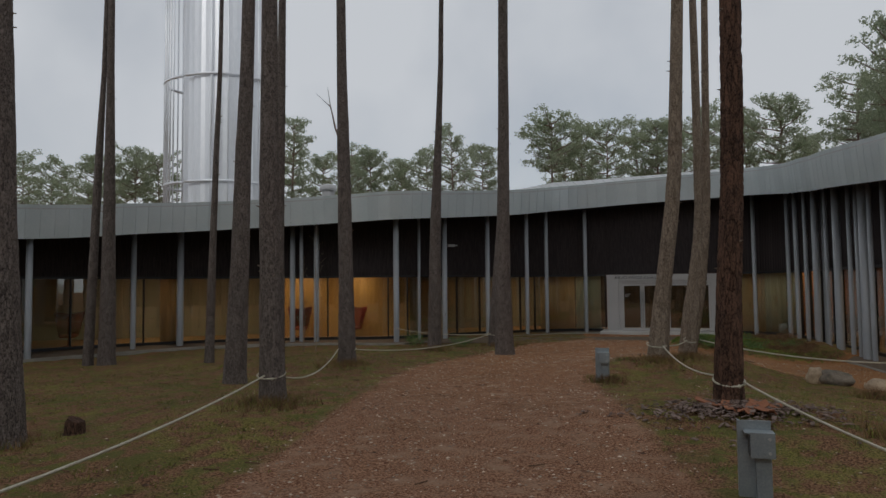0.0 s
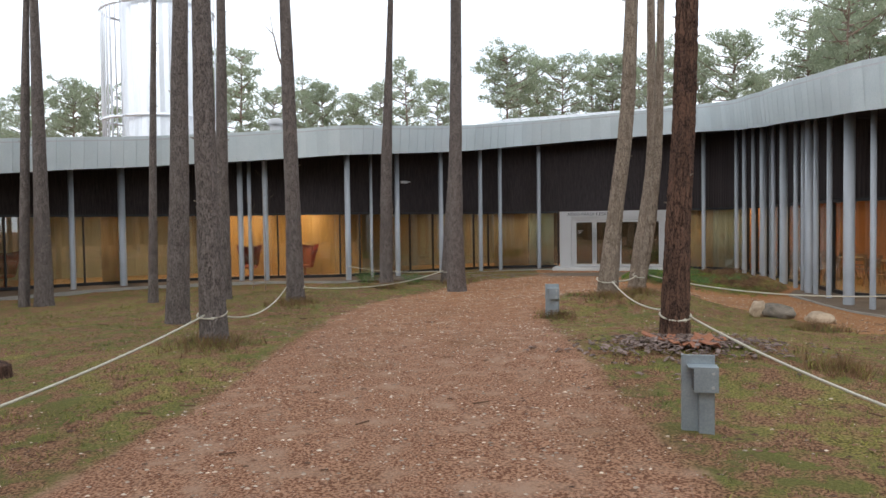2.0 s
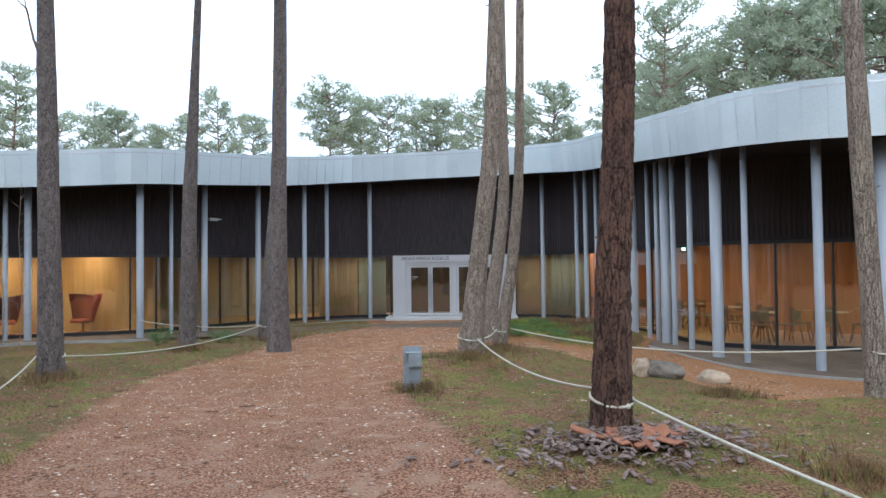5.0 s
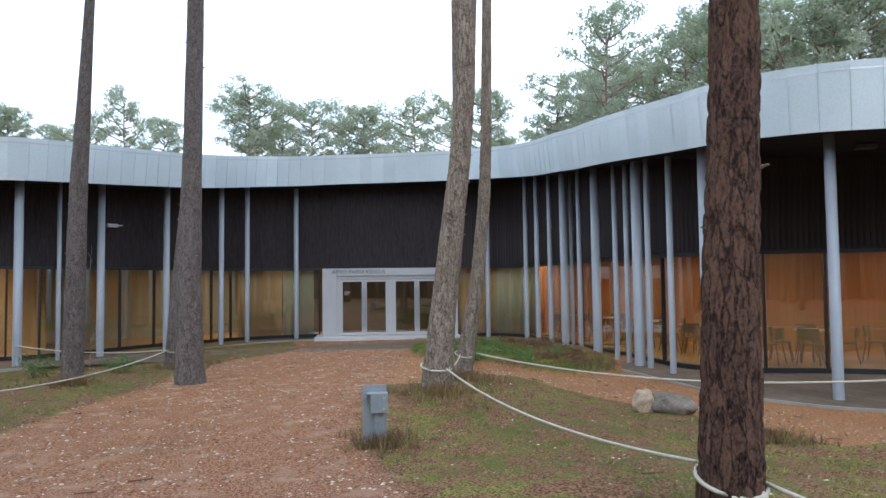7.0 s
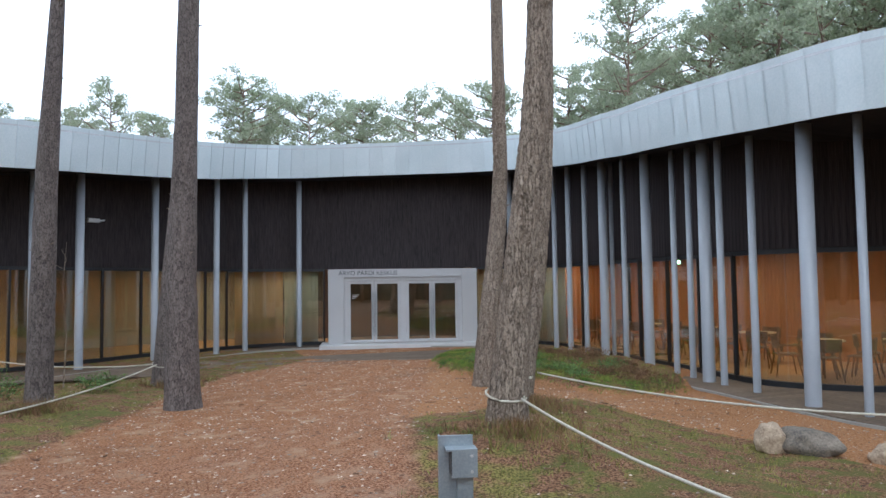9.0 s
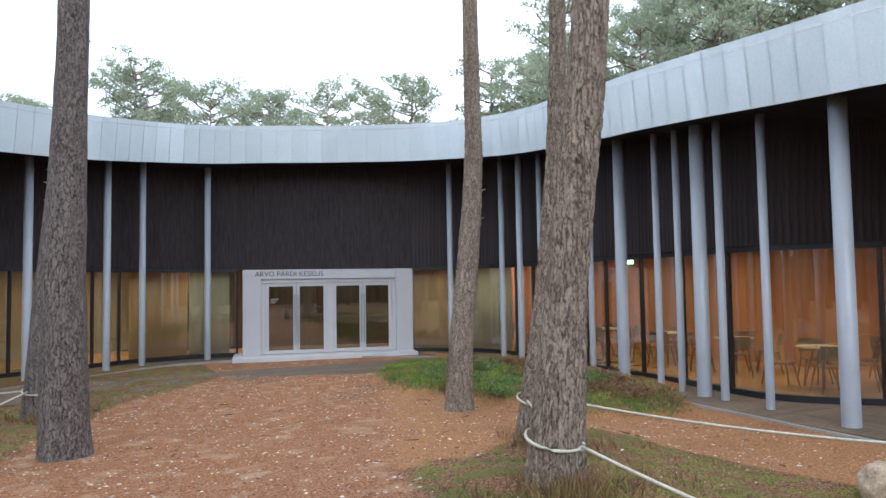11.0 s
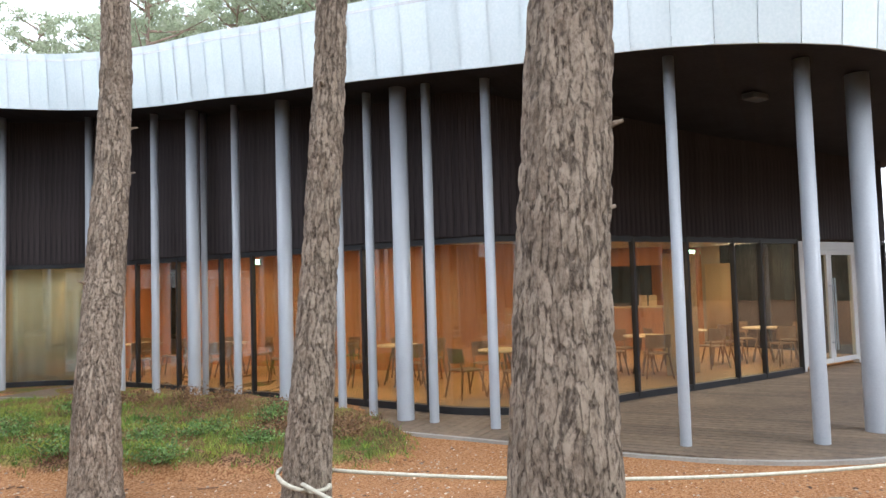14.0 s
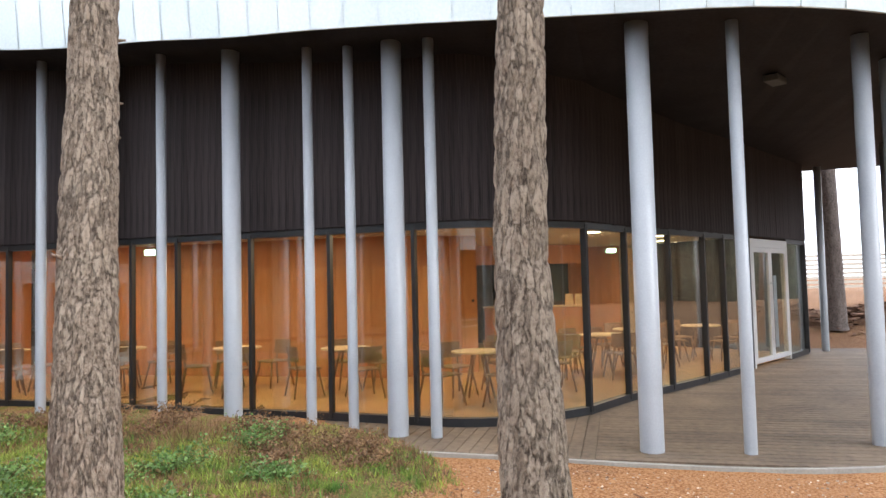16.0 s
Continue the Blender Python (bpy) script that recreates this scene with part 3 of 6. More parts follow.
eave = resample(EAVE, 0.42)
wall_l, wall_r, wall_c, wall_p = resample(WALL_LEFT, 0.4), resample(WALL_RIGHT, 0.4), resample(WALL_CORNER, 0.2), resample(WALL_PORCH + [(17.6, 14.37), (18.5, 13.85), (19.8, 13.16)], 0.4)
back_entry = [Vector((5.06, 32.0)), Vector((7.5, 31.2)), Vector((9.78, 30.2))]
wall_all = wall_l + back_entry[1:2] + wall_r + wall_c[1:] + wall_p[1:]

# deck: concrete-edged platform in front of the glass, from the eave line inwards
deck_line = [(p.x, p.y) for p in eave] + [(21.2, 11.5), (21.2, 16)] + [(p.x, p.y + 0.3) for p in wall_all[::-1]] + [(-20, 12)]
polygon("deck", deck_line, lambda x, y: -0.02, M_DECK, 0.25, label="weathered timber deck along the glass walls", category="deck", kind="structure")
strip("deck_edge", [(p.x, p.y) for p in eave], -0.35, 0.004, mat("deck_edge_concrete", (0.24, 0.225, 0.20), (0.35, 0.33, 0.29), 2.0, 0.8, 0.1, 40), 0.06, -1, label="pale concrete edging under the deck", category="edging", kind="structure")

# inside floor and back walls
inset = [p + Vector((-tangent(wall_all, i).y, tangent(wall_all, i).x)) * 0.25 for i, p in enumerate(wall_all)]
inner = [(p.x, p.y) for p in inset]
polygon("floor", inner + [(24.4, 20), (24.4, 38), (0, 40), (-22, 36), (-22, 22)], lambda x, y: 0.02, M_WOODFLOOR, 0.03, label="oiled wooden floor inside the building", category="floor", kind="structure")
polygon("ceiling", [(p.x, p.y) for p in inset] + [(24.3, 20), (24.3, 38), (0, 40), (-22, 36), (-22, 22)], lambda x, y: 2.72, M_PLASTER, 0.05, label="pale ceiling inside the building", category="ceiling", kind="structure")
polygon("soffit", [(p.x, p.y) for p in eave] + [(21.0, 11.5), (21.0, 14)] + [(p.x, p.y) for p in inset[::-1]] + [(-22, 16)], lambda x, y: soffit_z(x, y) + 0.08, M_SOFFIT, 0.05, label="dark boarded underside of the roof overhang", category="soffit", kind="structure")
for line, nm in ((wall_l, "wall_upper_west"), (back_entry, "wall_upper_entry"), (wall_r + wall_c[1:] + wall_p[1:], "wall_upper_east")):
    strip(nm, [(p.x, p.y) for p in line], GLASS_TOP + 0.02, lambda x, y: soffit_z(x, y) + 0.2, M_DARKWOOD, 0.18, 1, label="dark stained vertical timber cladding above the glass", category="wall", kind="structure")
strip("wall_end", [(19.86, 13.2), (24.5, 20), (24.5, 38)], 0, 4.4, M_DARKWOOD, 0.2, 1, label="dark timber end wall of the building", category="wall", kind="structure")
strip("wall_north", [(24.5, 38), (0, 40), (-22, 36), (-22, 8)], 0, 4.4, M_DARKWOOD, 0.2, 1, label="dark timber back wall of the building", category="wall", kind="structure")

# roof: sheet rising inwards from the eave
def roof_inner(i):
    p = eave[i]
    t = i / (len(eave) - 1)
    if p.y > 24.5 and p.x < 9.6:
        k = max(0.0, min(1.0, (p.x + 5) / 8))
        d = Vector((0.25 * (p.x - 2) / 8, 1)).normalized()
        q = p + d * 14
        return q, soffit_z(p.x, p.y) + 1.0 + 14 * (0.055 + 0.105 * k)
    if p.x < -4:
        q = p + Vector((-5.5, 6.5))
        return q, soffit_z(p.x, p.y) + 1.5
    s = (len(eave) - 1 - i) / (len(eave) - 1)
    q = Vector((max(p.x + 5.5, 13 + (20 - p.y) * 0.45 if p.y > 14 else p.x), max(p.y * 0.9 + 3, p.y + 1.2 if p.y > 16 else p.y + 3.4)))
    k = max(0.0, min(1.0, (p.y - 20) / 8))
    return q, soffit_z(p.x, p.y) + 1.1 + k * 0.25


def top_out(p, d, lean=0.33):
    nrm = Vector((d.y, -d.x)).normalized()
    return p + nrm * lean


rv, rf = [], []
for i, p in enumerate(eave):
    o = top_out(p, tangent(eave, i), 0.09)
    q, z = roof_inner(i)
    zt = soffit_z(p.x, p.y) + 0.98
    rv += [(o.x, o.y, zt), (q.x, q.y, z), (q.x * 1.0, q.y + 5, 4.4), (o.x, o.y, zt - 0.12), (q.x, q.y, z - 0.12)]
for i in range(len(eave) - 1):
    a, b = 5 * i, 5 * (i + 1)
    rf += [(a, b, b + 1, a + 1), (a + 1, b + 1, b + 2, a + 2), (a + 3, a + 4, b + 4, b + 3), (a, a + 3, b + 3, b)]
roof = obj("roof", rv, rf, M_ROOF, label="pale metal roof with standing seams", category="roof", kind="structure")

for i in range(0, len(eave) - 1):
    a, q = Vector(rv[5 * i]), Vector(rv[5 * i + 1])
    side = Vector((tangent(eave, i).x, tangent(eave, i).y, 0)) * 0.02
    up = Vector((0, 0, 0.035))
    obj("seam", [a - side, a + side, a + up, q - side, q + side, q + up], [(0, 2, 5, 3), (1, 4, 5, 2), (0, 1, 2), (3, 5, 4)], M_ROOF, roof)

# ---- glazing ----
def glazing(name, line, stops, label, z0=0.03, z1=GLASS_TOP):
    """Glass wall along a line: panes between mullions at the stops (indices), with head and sill rails."""
    g = empty(name, pose(0, 0, 0), label=label, category="window", kind="structure")
    pts = [(p.x, p.y) for p in line]
    strip("sill_rail", pts, z0 - 0.03, z0 + 0.07, M_BLACK, 0.11, 1, g)
    strip("head_rail", pts, z1 - 0.06, z1 + 0.03, M_BLACK, 0.13, 1, g)
    for s in stops:
        p, d = line[s], tangent(line, s)
        bm = bmesh.new()
        box(bm, -0.025, 0.025, -0.012, 0.075, z0, z1, 0.004)
        m = part("mullion", bm, M_BLACK, g)
        m.matrix_local = pose(p.x, p.y, 0, 0, 0, math.degrees(math.atan2(d.y, d.x)))
    for a, b in zip(stops, stops[1:]):
        if b > a:
            pane = strip("pane", [(p.x, p.y) for p in off(line[a:b + 1], 0.04)], z0 + 0.05, z1 - 0.03, M_GLASS, 0.022, 1, g)
            pane.visible_shadow = False
    return g


def off(line, dist):
    out = []
    for i, p in enumerate(line):
        d = tangent(line, i) if len(line) > 1 else Vector((1, 0))
        out.append(p + Vector((-d.y, d.x)) * dist)
    return out


def nearest(line, pts):
    return sorted({min(range(len(line)), key=lambda i: (line[i] - Vector(q)).length) for q in pts} | {0, len(line) - 1})


glazing("window_1", wall_l, nearest(wall_l, [(-15, 21.3), (-13.98, 22.9), (-12.45, 24.35), (-11.4, 25.15), (-9.7, 26.1), (-8, 26.6), (-6.25, 27.1), (-3.95, 27.45), (-3.0, 27.9), (-1.22, 29.4), (-0.35, 30.15), (1.3, 31.1), (2.0, 31.6), (4.2, 32.1)]), "full-height dark framed glass wall of the west wing")
glazing("window_2", wall_r, nearest(wall_r, WALL_RIGHT[3:]), "full-height dark framed glass wall of the cafe")
glazing("window_3", wall_c, [0, len(wall_c) - 1], "curved glass at the cafe corner")
porch_glass = resample(WALL_PORCH, 0.4)
glazing("window_4", porch_glass, nearest(porch_glass, WALL_PORCH), "dark framed glass wall facing the covered porch")
end_glass = [Vector((18.55, 13.82)), Vector((19.2, 13.47)), Vector((19.8, 13.16))]
glazing("window_5", end_glass, [0, 2], "last glass pane beside the porch door")

# ---- doors ----
def door_leaf(parent, x0, x1, z1, material, handle_side):
    d = empty("door_leaf", Matrix.Identity(4))
    d.parent = parent
    bm = bmesh.new()
    w = 0.085
    box(bm, x0, x0 + w, -0.02, 0.03, 0.1, z1)
    box(bm, x1 - w, x1, -0.02, 0.03, 0.1, z1)
    box(bm, x0 + w, x1 - w, -0.02, 0.03, 0.1, 0.19)
    box(bm, x0 + w, x1 - w, -0.02, 0.03, z1 - 0.09, z1)
    part("leaf_frame", bm, material, d)
    bm = bmesh.new()
    box(bm, x0 + w, x1 - w, 0.0, 0.012, 0.19, z1 - 0.09)
    pn = part("pane", bm, M_GLASS, d)
    pn.visible_shadow = False
    bm = bmesh.new()
    hx = x1 - 0.04 if handle_side > 0 else x0 + 0.04
    tube(bm, [(hx, -0.09, 0.35), (hx, -0.09, 1.75)], 0.016, 8)
    tube(bm, [(hx, -0.02, 0.5), (hx, -0.09, 0.5)], 0.01, 6)
    tube(bm, [(hx, -0.02, 1.6), (hx, -0.09, 1.6)], 0.01, 6)
    part("handle", bm, M_STEEL, d, "long steel pull handle")


pl, pr = Vector((5.02, 31.06)), Vector((9.72, 29.98))
pd = (pr - pl)
PW = pd.length
portal = empty("door_1", pose(pl.x, pl.y, 0, 0, 0, math.degrees(math.atan2(pd.y, pd.x))), label="light grey double entrance portal with four glazed door leaves", category="entrance", kind="structure")
bm = bmesh.new()
DX0, DX1, HEAD = 0.62, PW - 0.62, 2.08
box(bm, 0, 0.5, 0, 1.0, 0.02, 2.46, 0.01)
box(bm, PW - 0.5, PW, 0, 1.0, 0.02, 2.46, 0.01)
box(bm, 0.5, PW - 0.5, 0, 1.0, 2.2, 2.46)
part("surround", bm, M_PORTAL, portal)
bm = bmesh.new()
for a, b in ((0.5, DX0), (DX1, PW - 0.5), (PW / 2 - 0.09, PW / 2 + 0.09)):
    box(bm, a, b, 0.07, 0.16, 0.1, 2.2)
box(bm, 0.5, PW - 0.5, 0.055, 0.15, HEAD, 2.2)
part("inner_frame", bm, M_PORTAL, portal)
bm = bmesh.new()
box(bm, -0.25, PW + 0.02, -0.55, 1.0, -0.12, 0.075, 0.01)
part("step", bm, mat("entrance_slab", (0.5, 0.5, 0.49), (0.6, 0.6, 0.58), 2, 0.7, 0.05, 40), portal, "pale concrete entrance slab")
for k, (a, b) in enumerate(((DX0, (DX0 + PW / 2 - 0.09) / 2), ((DX0 + PW / 2 - 0.09) / 2, PW / 2 - 0.09), (PW / 2 + 0.09, (DX1 + PW / 2 + 0.09) / 2), ((DX1 + PW / 2 + 0.09) / 2, DX1))):
    door_leaf(portal, a + 0.005, b - 0.005, HEAD - 0.005, M_PORTAL, 1 if k % 2 == 0 else -1)
for ch in portal.children:
    if ch.name.startswith("door_leaf"):
        ch.location.y = 0.1


def text_mesh(body, size):
    cu = bpy.data.curves.new("text", "FONT")
    cu.body, cu.size, cu.extrude = body, size, 0.004
    tmp = bpy.data.objects.new("text", cu)
    scene.collection.objects.link(tmp)
    bpy.context.view_layer.update()
    me = bpy.data.meshes.new_from_object(tmp)
    bpy.data.objects.remove(tmp)
    return me


def reach(body, size):
    return max(v.co.x for v in text_mesh(body, size).vertices)


def lettering(body, size, m, material):
    sign = empty("sign_lettering", m, label="dark raised capital letters fixed to the light grey portal head", category="sign")
    for k, ch in enumerate(body):
        if ch == " ":
            continue
        me = text_mesh(ch, size)
        me.name = "letter"
        me.materials.append(material)
        ob = new("letter", me)
        ob.parent = sign
        ob.matrix_local = pose((reach(body[:k] + "I", size) - reach("I", size)) * 1.0, 0, 0)


lettering("ARVO PÄRDI KESKUS", 0.2, portal.matrix_world @ pose(0.33, -0.006, 2.27, 90, 0, 0), M_INK)
for k in range(3):
    bm = bmesh.new()
    box(bm, 0, 0.22 - 0.05 * k, 0, 0.003, 0, 0.018)
    part("notice_line", bm, M_PORTAL, None, "small white line of writing on the door glass", category="notice").matrix_world = portal.matrix_world @ pose(DX0 + 0.14, 0.098, 1.62 - 0.05 * k)

pl2, pr2 = Vector((16.73, 14.85)), Vector((18.55, 13.82))
pd2 = pr2 - pl2
pdoor = empty("door_2", pose(pl2.x, pl2.y, 0, 0, 0, math.degrees(math.atan2(pd2.y, pd2.x))), label="light grey framed glazed double door onto the porch", category="door", kind="structure")
bm = bmesh.new()
W2 = pd2.length
for a, b in ((0, 0.08), (W2 - 0.08, W2)):
    box(bm, a, b, -0.02, 0.1, 0.02, 2.46)
box(bm, 0.08, W2 - 0.08, -0.02, 0.1, 2.3, 2.46)
part("frame", bm, M_PORTAL, pdoor)
door_leaf(pdoor, 0.085, W2 / 2 - 0.005, 2.295, M_PORTAL, 1)
door_leaf(pdoor, W2 / 2 + 0.005, W2 - 0.085, 2.295, M_PORTAL, -1)

# ---- columns ----
COLS = [(10.0, 17.0, .12), (10.24, 18.4, .065), (10.35, 19.33, .065), (10.4, 19.8, .12), (10.5, 20.385, .062), (10.55, 20.95, .062), (10.7, 22.1, .115), (10.88, 23.27, .065), (11.25, 24.37, .055), (11.0, 24.38, .11), (11.09, 25.43, .07),
        (11.16, 26.45, .08), (11.23, 27.43, .075), (10.58, 29.22, .08), (10.03, 16.07, .062), (10.6, 14.74, .085), (11.46, 14.15, .13), (4.19, 31.7, .085), (2.46, 31.1, .08), (1.6, 30.4, .085), (-0.03, 29.3, .095), (-1.67, 27.85, .10), (-2.6, 27.2, .055),
        (-3.3, 26.06, .105), (-6.45, 26.35, .10), (-7.05, 26.35, .07), (-7.4, 26.35, .10), (-9.2, 25.6, .08), (-11.0, 24.5, .12), (-12.05, 23.2, .09), (-13.5, 19.9, .10), (-14.9, 21.0, .09), (-15.6, 18.2, .10), (14.2, 13.1, .07), (17.5, 12.2, .12), (20.3, 12.7, .08), (20.4, 11.2, .08)]
for cx, cy, cr in COLS:
    h = soffit_z(cx, cy) + 0.06
    bm = bmesh.new()
    tube(bm, [(0, 0, 0), (0, 0, 0.006), (0, 0, h)], [cr + 0.0, cr, cr], 24)
    part("column", bm, M_COLUMN, None, "slender round grey-painted steel column" if cr < 0.09 else "thick round grey-painted steel column", smooth=True, category="column", group="columns of the colonnade").location = (cx, cy, -0.018)

# ---- tower ----
TX, TY, TR_ = -16.28, 40.53, 2.46
tower = empty("metal_tower", pose(TX, TY, -0.2, 0, 0, math.degrees(math.atan2(0.4195, 0.905))), label="tall round tower clad in bright metal behind the building", category="tower")
bm = bmesh.new()
for k in range(60):
    a = 2 * math.pi * k / 60
    r = TR_ if k % 2 else TR_ - 0.04
    for z in (0, 30):
        bm.verts.new((r * math.cos(a), r * math.sin(a), z))
bm.verts.ensure_lookup_table()
for k in range(60):
    i, j = 2 * k, 2 * ((k + 1) % 60)
    bm.faces.new([bm.verts[q] for q in (i, j, j + 1, i + 1)])
bm.faces.new([bm.verts[2 * k + 1] for k in range(60)])
part("cladding", bm, M_TOWER, tower)


def ring_at(a, extra=0.0):
    bulge = math.exp(-((((a - radians(155) + math.pi) % (2 * math.pi)) - math.pi) / radians(42)) ** 2)
    r = TR_ + 0.12 + 1.15 * bulge + extra
    return r * math.cos(a), r * math.sin(a)


for z in (8.4, 14.6, 20.8, 27.0):
    bm = bmesh.new()
    tube(bm, [(*ring_at(2 * math.pi * k / 72), z) for k in range(73)], 0.085, 8, False)
    part("ring_rail", bm, M_TOWER, tower, smooth=True)
for k in range(26):
    a = radians(95 + k * 5.2) if k < 20 else radians(-110 + (k - 20) * 21)
    x, y = ring_at(a)
    bm = bmesh.new()
    tube(bm, [(x, y, 0), (x, y, 30)], 0.045, 6)
    part("upright_rod", bm, M_TOWER, tower, smooth=True)

# small things on the roof
def roof_vent(x, y, z, h, r):
    v = empty("roof_vent", pose(x, y, z), label="short capped pipe vent on the roof", category="vent", group="roof vents")
    bm = bmesh.new()
    tube(bm, [(0, 0, 0), (0, 0, h)], r, 14)
    part("pipe", bm, M_PORTAL, v, smooth=True)
    bm = bmesh.new()
    tube(bm, [(0, 0, h), (0, 0, h + 0.05), (0, 0, h + 0.2), (0, 0, h + 0.3)], [r * 1.3, r * 1.35, r * 1.2, r * 0.5], 14)
    part("cap", bm, M_PORTAL, v, smooth=True)


roof_vent(-7.4, 31.4, 5.2, 1.3, 0.3)

# ---- foreground pines ----
def pine(base, line, label, material, sides=26, crown_from=13.5, height=19, seed=0, detail=0.10):
    """A tall pine: a trunk through the given offsets and radii, dead stubs, limbs and a crown of needle clumps."""
    rnd = random.Random(seed)
    bx, by = base
    bz = floor_z(bx, by)
    t = empty("pine_tree", pose(bx, by, bz - 0.1), label=label, category="tree", group="tall pines of the courtyard")
    pts = [(dx, dy, z - bz + 0.1, r) for dx, dy, z, r in line]
    pts[0] = (pts[0][0], pts[0][1], 0.0, pts[0][3] * 1.12)
    a, b = pts[-2], pts[-1]
    k = (height - b[2]) / max(0.1, b[2] - a[2]) * 0.45
    mid = (b[0] + (b[0] - a[0]) * k * 0.5, b[1] + (b[1] - a[1]) * k * 0.5, (b[2] + height) / 2, b[3] * 0.72)
    pts += [mid, (b[0] + (b[0] - a[0]) * k, b[1] + (b[1] - a[1]) * k, height, 0.03)]
    zs = [p[2] for p in pts]

    def at(z):
        i = max(j for j in range(len(pts) - 1) if zs[j] <= z or j == 0)
        u = (z - zs[i]) / (zs[i + 1] - zs[i])
        return tuple(pts[i][c] + (pts[i + 1][c] - pts[i][c]) * u for c in (0, 1, 3))

    levels = [0.0]
    while levels[-1] < height - 0.2:
        levels.append(levels[-1] + (detail if levels[-1] < 5.2 else 0.5))
    levels[-1] = height
    verts, faces = [], []
    for j, z in enumerate(levels):
        x, y, r = at(z)
        for s in range(sides):
            an = 2 * math.pi * s / sides
            flare = 1 + 0.17 * math.exp(-z / 0.14) * (1 + 0.5 * math.sin(an * 3 + seed))
            c, sn = math.cos(an), math.sin(an)
            q = Vector((c * 2.2 + seed, sn * 2.2, z * 1.6))
            rough = 0.035 * noise.noise(q) + 0.055 * abs(noise.noise(Vector((c * 5.5 + seed, sn * 5.5, z * 2.4))))
            rr = r * flare * (1 + (rough if z < 6 else 0) * 1.1)
            if sides > 60 and z < 5.2:
                w = noise.noise(Vector((c * 3, sn * 3, z * 5))) * 0.35
                ds = noise.voronoi(Vector((c * r * 17 + seed + w, sn * r * 17 + w, z * 6.2)), distance_metric="DISTANCE", exponent=2.5)[0]
                rr += 0.012 * min(1.0, (ds[1] - ds[0]) * 3.2) - 0.008
            verts.append((x + rr * c, y + rr * sn, z))
        if j:
            o = (j - 1) * sides
            faces += [(o + s, o + (s + 1) % sides, o + sides + (s + 1) % sides, o + sides + s) for s in range(sides)]
    faces.append(tuple(range((len(levels) - 1) * sides, len(levels) * sides)))
    obj("trunk", verts, faces, material, t, smooth=True)
    for _ in range(13):
        z = rnd.uniform(1.7, 7.5)
        x, y, r = at(z)
        an = rnd.uniform(0, 6.28)
        ln = rnd.uniform(0.02, 0.07)
        bm = bmesh.new()
        tube(bm, [(x + r * 0.8 * math.cos(an), y + r * 0.8 * math.sin(an), z), (x + (r + ln) * math.cos(an), y + (r + ln) * math.sin(an), z + ln * 0.4)], [0.018, 0.006], 6)
        part("stub", bm, M_BARK, t)
    clumps = []
    for i in range(16):
        z = crown_from + (height - crown_from) * (i / 16)
        x, y, r = at(z)
        an = i * 2.4 + rnd.random()
        ln = (1 - i / 20) * rnd.uniform(1.1, 2.3)
        e = (x + ln * math.cos(an), y + ln * math.sin(an), z + ln * 0.25)
        bm = bmesh.new()
        tube(bm, [(x, y, z), ((x + e[0]) / 2, (y + e[1]) / 2, z + ln * 0.05), e], [0.045, 0.03, 0.012], 5)
        part("limb", bm, M_ORANGEBARK, t)
        clumps += [(*e, 0.7), ((x + e[0]) / 2, (y + e[1]) / 2, z + 0.3, 0.55)]
    v, f = needle_mesh(clumps, 42, rnd)
    obj("crown", v, f, M_NEEDLES, t)
    return t


def needle_mesh(clumps, per, rnd, size=0.26):
    """Tufts of needles as thin leaves scattered in flattened clumps (x, y, z, radius)."""
    v, f = [], []
    for cx, cy, cz, cr in clumps:
        for _ in range(int(per * cr / 0.6)):
            d = Vector((rnd.gauss(0, 1), rnd.gauss(0, 1), rnd.gauss(0, 1))).normalized() * (cr * rnd.random() ** 0.45)
            c = Vector((cx + d.x, cy + d.y, cz + d.z * 0.55))
            u = Vector((rnd.gauss(0, 1), rnd.gauss(0, 1), rnd.gauss(0.5, 0.7))).normalized() * size * rnd.uniform(0.6, 1.2)
            w = u.cross(Vector((rnd.gauss(0, 1), rnd.gauss(0, 1), rnd.gauss(0, 1)))).normalized() * size * rnd.uniform(0.22, 0.4)
            o = len(v)
            v += [tuple(c - u), tuple(c + w), tuple(c + u), tuple(c - w)]
            f.append((o, o + 1, o + 2, o + 3))
    return v, f


